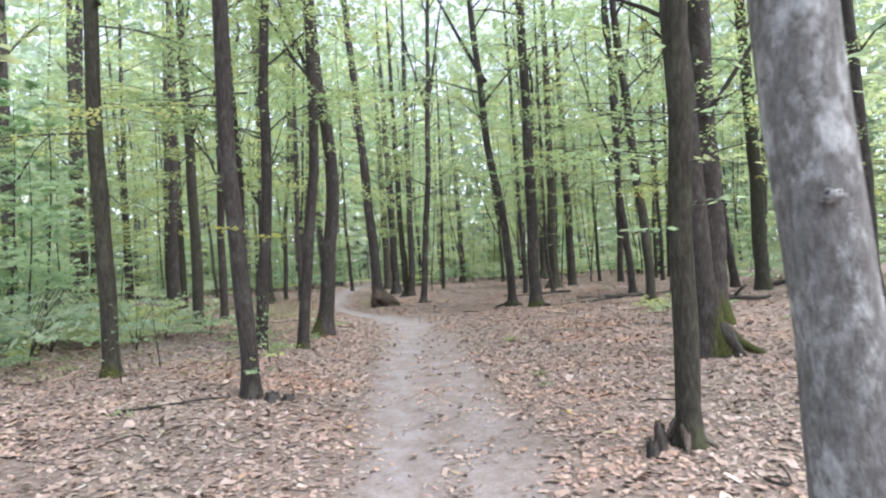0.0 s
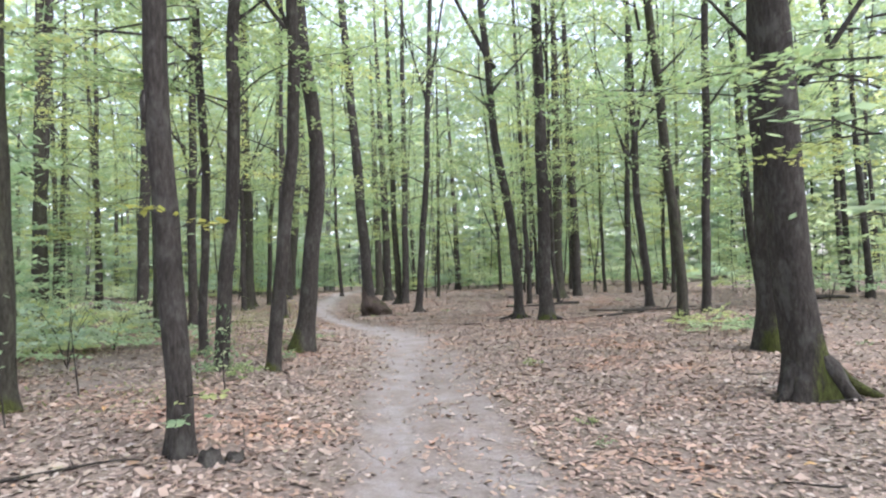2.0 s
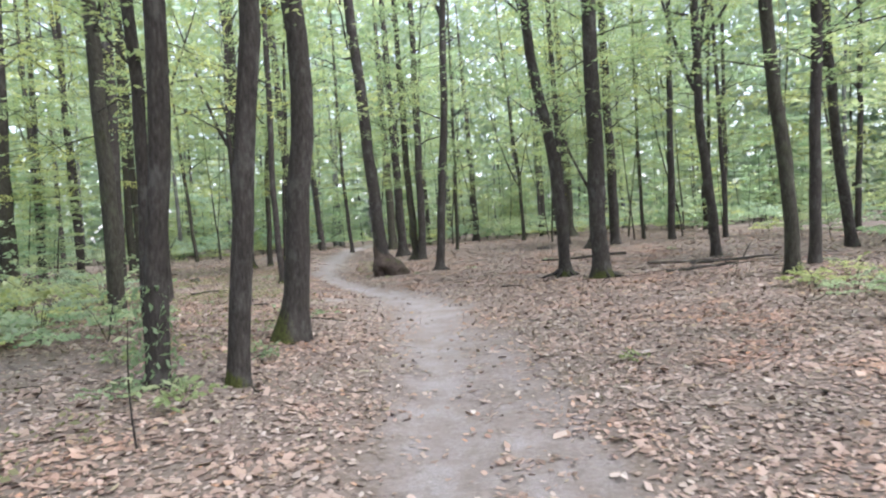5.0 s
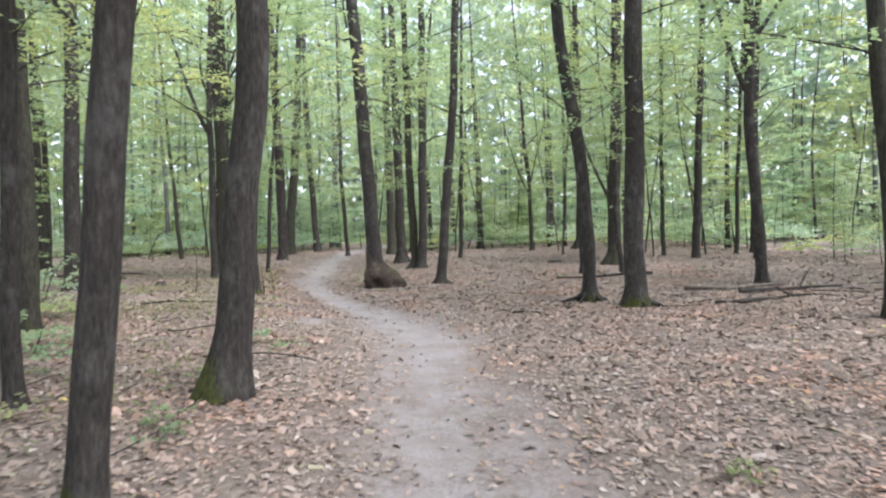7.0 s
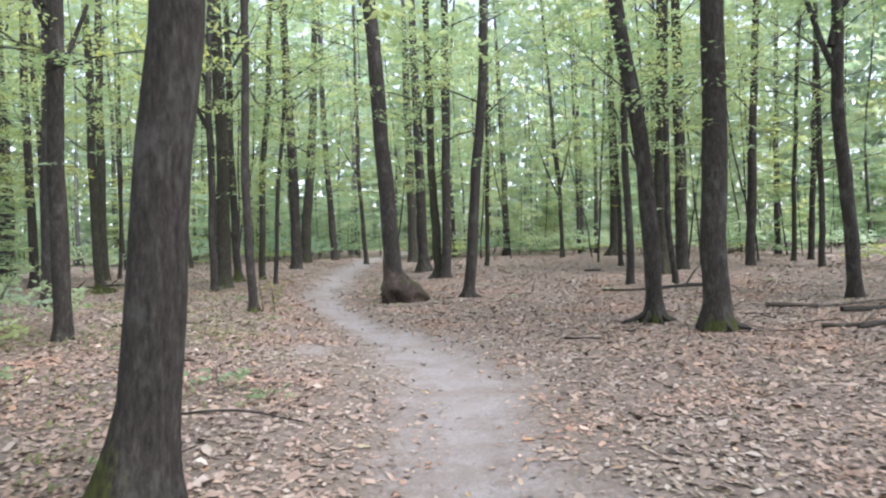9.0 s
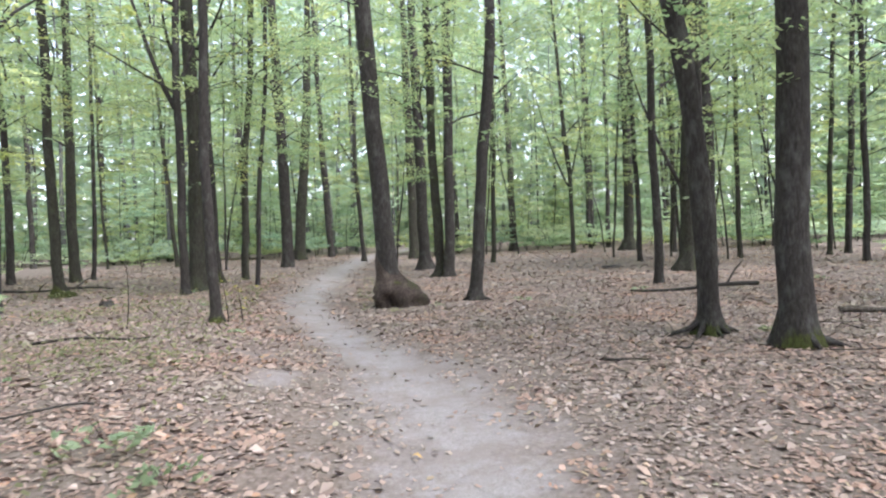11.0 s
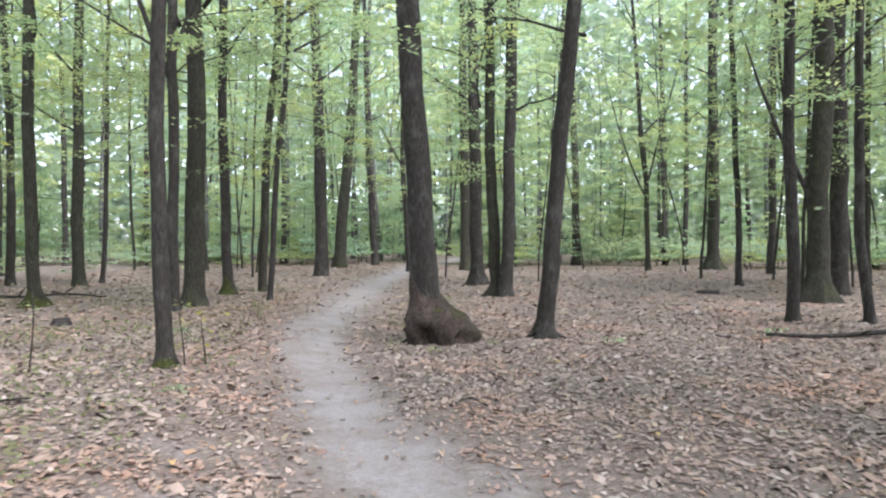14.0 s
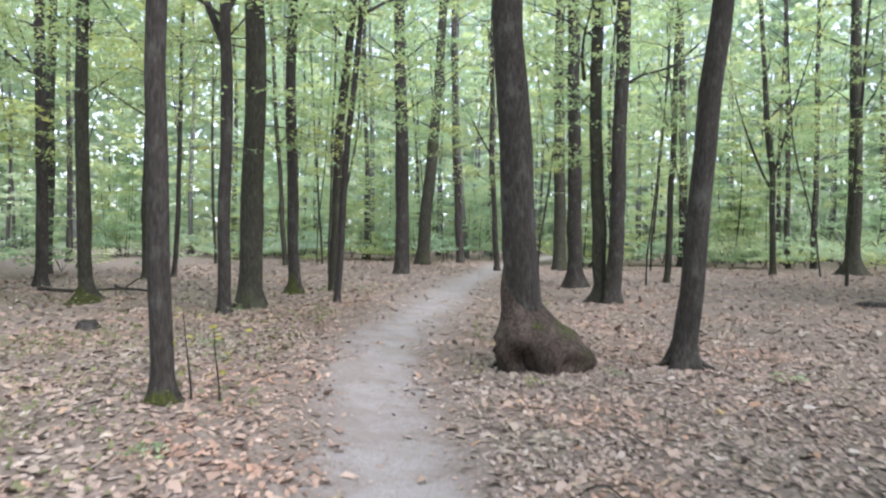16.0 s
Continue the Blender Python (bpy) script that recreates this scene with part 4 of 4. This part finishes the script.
HERBS = [bush("green_seedling", 400 + i, 0.3, 0.22, 60, 0.085, (M_HERB, M_UNDER)[i % 2], "small green seedlings among fallen leaves", 0.3) for i in range(3)]
spots = [(-4.2, 12.2), (-3.0, 10.7), (-2.75, 10.5), (-2.7, 12.6), (-4.0, 12.4), (-3.45, 10.7), (-2.65, 12.2), (-3.3, 16.2), (-2.65, 15.7), (1.2, 11.8), (-3.7, 11.0)]
seed_rng = random.Random(9)
while len(spots) < 48:
    x, y = seed_rng.uniform(-8, 7), seed_rng.uniform(4, 27)
    if trodden(np.array([x]), np.array([y]))[0] < 0.05 and (x < -3 or seed_rng.random() < 0.3):
        spots.append((x, y))
for i, (x, y) in enumerate(spots):
    m = pose(x, y, float(ground_z(x, y)), 0, 0, 50 * i)
    if i < 3:
        HERBS[i].matrix_basis = m
    else:
        q = seed_rng.uniform(0.3, 0.6) if i > 8 else seed_rng.uniform(0.6, 1.1)
        copy_thing(HERBS[i % 3], m).scale = (q, q, q)
for x, y, s, i in ((5.0, 15.3, 0.5, 0), (4.9, 14.2, 0.42, 2), (5.6, 14.3, 0.45, 0), (6.3, 14.8, 0.5, 0), (5.5, 15.2, 0.45, 2), (-5.6, 15.4, 0.7, 0), (-5.2, 13.9, 0.6, 2), (-6.3, 14.2, 0.8, 1), (-6.9, 12.9, 0.9, 0), (-7.6, 14.6, 0.9, 2), (-8.2, 12.2, 1.0, 3), (-7.4, 16.4, 0.8, 0), (-9.0, 17.5, 1.0, 1)):
    plant("bramble_bush", x, y, s, BUSHES[i], 90 * x)


edge_rng = random.Random(58)
for i in range(46):
    y = edge_rng.uniform(9.5, 21)
    x = edge_rng.uniform(-13, float(np.interp(y, (9, 13, 21), (-6.2, -5.6, -8.6))))
    plant("bramble_bush", x, y, edge_rng.uniform(0.6, 1.05), BUSHES[i % 4], edge_rng.uniform(0, 360))


def seedling_tree(x, y, h, mat, label, leaves):
    s_ = tagged(new("young_sapling"), label, "sapling")
    s_.matrix_basis = pose(x, y, float(ground_z(x, y)))
    part("stem", stem_mesh(x, h, 0.009), s_)
    r_ = np.random.default_rng(int(abs(x) * 100))
    c = np.stack([r_.normal(0, 0.1, leaves), r_.normal(0, 0.1, leaves), r_.uniform(0.25, 1, leaves) * h], 1)
    part("foliage", mesh_from("foliage", *leaf_quads(c, r_, 0.05, 0.1, 0.4), mat), s_)


seedling_tree(-6.1, 21.4, 1.25, M_UNDER, "thin bare sapling stem with few leaves", 8)
seedling_tree(-4.85, 22.1, 0.75, M_YELLOW, "small sapling with yellowing leaves beside an oak", 14)
seedling_tree(-4.65, 22.2, 0.6, M_YELLOW, "small sapling with yellowing leaves beside an oak", 10)
seedling_tree(-4.1, 7.9, 1.3, M_UNDER, "thin sapling with sparse green leaves", 14)
seedling_tree(-4.3, 9.4, 1.1, M_UNDER, "thin sapling with sparse green leaves", 12)
seedling_tree(-2.7, 9.6, 0.9, M_UNDER, "thin sapling with sparse green leaves", 16)

# ---- leaf litter ----
def litter(seed, count, x0, x1, y0, y1, lo, hi, fine=True):
    r_ = np.random.default_rng(seed)
    x, y = r_.uniform(x0, x1, count), r_.uniform(y0, y1, count)
    keep = r_.uniform(0, 1, count) > 0.975 * np.clip(trodden(x, y) * 1.25 + np.array([0.7 * noise.noise((a * 2.1, b * 2.1, 7)) for a, b in zip(x, y)]) * (trodden(x, y) > 0.02), 0, 1) ** 0.6
    drift = np.array([noise.noise((a * 0.55, b * 0.55, 11)) + 0.6 * noise.noise((a * 1.7, b * 1.7, 5)) for a, b in zip(x, y)])
    keep &= r_.uniform(0, 1, count) < 1.0 + 0.5 * drift
    rim = np.minimum(np.minimum(x - x0, x1 - x) / 2.5, np.minimum((y - y0) / 3, (y1 - y) / 7))
    keep &= r_.uniform(0, 1, count) < rim
    x, y = x[keep], y[keep]
    n = len(x)
    lump = np.array([noise.noise((a * 1.1, b * 1.1, 0)) * 0.035 + noise.noise((a * 4.5, b * 4.5, 3)) * 0.014 for a, b in zip(x, y)])
    tr = trodden(x, y)
    z = ground_z(x, y) + lump * (1 - 0.7 * tr) - 0.03 * tr + r_.uniform(0.004, 0.016, n)
    an, s = r_.uniform(0, 2 * np.pi, n), r_.uniform(lo, hi, n)[:, None]
    tl = r_.normal(0, 0.26, (n, 2))
    u = np.stack([np.cos(an), np.sin(an), tl[:, 0]], 1)
    v = np.stack([-np.sin(an), np.cos(an), tl[:, 1]], 1)
    c = np.stack([x, y, z], 1)
    curl = r_.uniform(-0.06, 0.12, n)[:, None] * s * np.array([0, 0, 1.0])
    w = r_.uniform(0.2, 0.52, (4, n, 1))
    k = r_.uniform(-0.1, 0.1, (4, n, 1))
    V = np.stack([c - u * s * 0.55, c + v * s * w[0] + u * s * (k[0] - 0.18) + curl, c + v * s * w[1] + u * s * (k[1] + 0.2) + curl * 0.7, c + u * s * 0.55 + curl * 0.6, c - v * s * w[2] + u * s * (k[2] + 0.2) + curl, c - v * s * w[3] + u * s * (k[3] - 0.18) + curl * 0.5], 1).reshape(-1, 3)
    V[:, 2] = np.maximum(V[:, 2], np.repeat(z, 6) - 0.014)
    if not fine:
        V = V.reshape(n, 6, 3)[:, [0, 1, 3, 4]].reshape(-1, 3)
        return mesh_from("leaf_litter", V.tolist(), np.arange(4 * n).reshape(n, 4)[:, ::-1].tolist(), M_LITTER)
    i = 6 * np.arange(n)[:, None]
    Fc = np.concatenate([i + np.array([[0, 5, 4, 3]]), i + np.array([[0, 3, 2, 1]])])
    return mesh_from("leaf_litter", V.tolist(), Fc.tolist(), M_LITTER)


near_litter = tagged(new("leaf_litter", litter(1, 147000, -8.5, 7.5, -2.5, 31, 0.022, 0.06)), "dry brown fallen oak leaves covering the ground", "leaf litter", kind="stuff")
tagged(new("leaf_litter", litter(3, 207000, -9.5, 8.5, -3, 33, 0.026, 0.056, False)), "small flat brown fallen leaves under the larger ones", "leaf litter", kind="stuff")
tagged(new("leaf_litter", litter(2, 122000, -20, 17, -8, 54, 0.06, 0.12, False)), "dry brown fallen leaves between the trees", "leaf litter", kind="stuff")


M_SPROUT = leaf_material("sprout_leaf", (0.17, 0.18, 0.105), (0.26, 0.255, 0.15), (0.37, 0.335, 0.2), (1.3, 1.3, 1.1))


def ground_herbs(seed, count):
    """Thin low greenery among the litter left of the path, in drifts."""
    r_ = np.random.default_rng(seed)
    x, y = -3.0 - 11 * r_.uniform(0, 1, count) ** 1.3, r_.uniform(8, 32, count)
    thick = r_.uniform(0, 1, count) < 0.3
    x, y = np.where(thick, r_.uniform(-8.5, -3.3, count), x), np.where(thick, r_.uniform(16.5, 27, count), y)
    drift = np.array([noise.noise((a * 0.5, b * 0.5, 21)) + 0.5 * noise.noise((a * 2, b * 2, 4)) for a, b in zip(x, y)])
    keep = (drift > -0.3 + 0.9 * r_.uniform(0, 1, count)) & (trodden(x, y) < 0.05)
    x, y = x[keep], y[keep]
    return mesh_from("ground_herbs", *leaf_quads(np.stack([x, y, ground_z(x, y) + r_.uniform(0.03, 0.14, len(x))], 1), r_, 0.04, 0.085, 0.45), M_SPROUT)


tagged(new("ground_herbs", ground_herbs(3, 24000)), "sparse low olive-green seedlings spread through the leaf litter", "herbs", kind="stuff")

# single leaves that lie on top of the litter beside and on the path
M_SINGLE, _n, _l, _b = material("single_leaf", 0.7)
_o = _n.new("ShaderNodeObjectInfo")
_l.new(ramp(_n, _l, _o.outputs["Random"], [(0.0, (0.16, 0.10, 0.07)), (0.3, (0.33, 0.22, 0.16)), (0.6, (0.44, 0.35, 0.29)), (0.84, (0.55, 0.48, 0.43)), (0.93, (0.45, 0.27, 0.14)), (0.98, (0.55, 0.45, 0.14)), (1.0, (0.2, 0.26, 0.1))]), _b.inputs["Base Color"])
bump(_n, _l, _b, noise_tex(_n, _l, coords(_n, _l, (1, 1, 1)), 60, 3), 0.3, 0.004)


def single_leaf(seed):
    """A lobed, curled oak leaf with its stalk, about 8 cm long."""
    rr = random.Random(seed)
    n = 7
    curl, bow = rr.uniform(0.1, 0.5), rr.uniform(0.0, 0.02)
    verts, faces = [(-0.055, 0.0, 0.004)], []
    for i in range(n):
        t = i / (n - 1)
        w = 0.028 * math.sin(math.pi * (0.12 + 0.8 * t)) * (1.0 if i % 2 else 0.68)
        z = 0.006 + bow * math.sin(math.pi * t)
        verts += [(-0.04 + 0.08 * t, w, z + curl * w), (-0.04 + 0.08 * t, 0, z), (-0.04 + 0.08 * t, -w, z + curl * w)]
    verts.append((0.045, 0, 0.006))
    for i in range(n - 1):
        a = 1 + 3 * i
        faces += [(a, a + 1, a + 4, a + 3), (a + 1, a + 2, a + 5, a + 4)]
    e = 1 + 3 * (n - 1)
    faces += [(0, 2, 1), (0, 3, 2), (e, e + 1, 3 * n + 1), (e + 1, e + 2, 3 * n + 1)]
    return mesh_from("leaf", verts, faces, M_SINGLE)


LEAVES = [single_leaf(i) for i in range(5)]
leaf_rng = random.Random(77)
count = 0
while count < 300:
    x, y = leaf_rng.uniform(-6, 5), 1.5 + 24 * leaf_rng.random()
    tr = float(trodden(np.array([x]), np.array([y]))[0])
    if tr > 0.6 and leaf_rng.random() < 0.5:
        continue
    lump = noise.noise((x * 1.1, y * 1.1, 0)) * 0.035 + noise.noise((x * 4.5, y * 4.5, 3)) * 0.014
    z = float(ground_z(x, y)) + lump * (1 - 0.7 * tr) - 0.03 * tr + 0.006 + 0.022 * (1 - tr)
    q = leaf_rng.uniform(0.65, 1.15)
    part("leaf", LEAVES[count % 5], near_litter, m=pose(x, y, z, leaf_rng.uniform(-14, 14), leaf_rng.uniform(-14, 14), leaf_rng.uniform(0, 360)) @ Matrix.Diagonal((q, q, q, 1)))
    count += 1
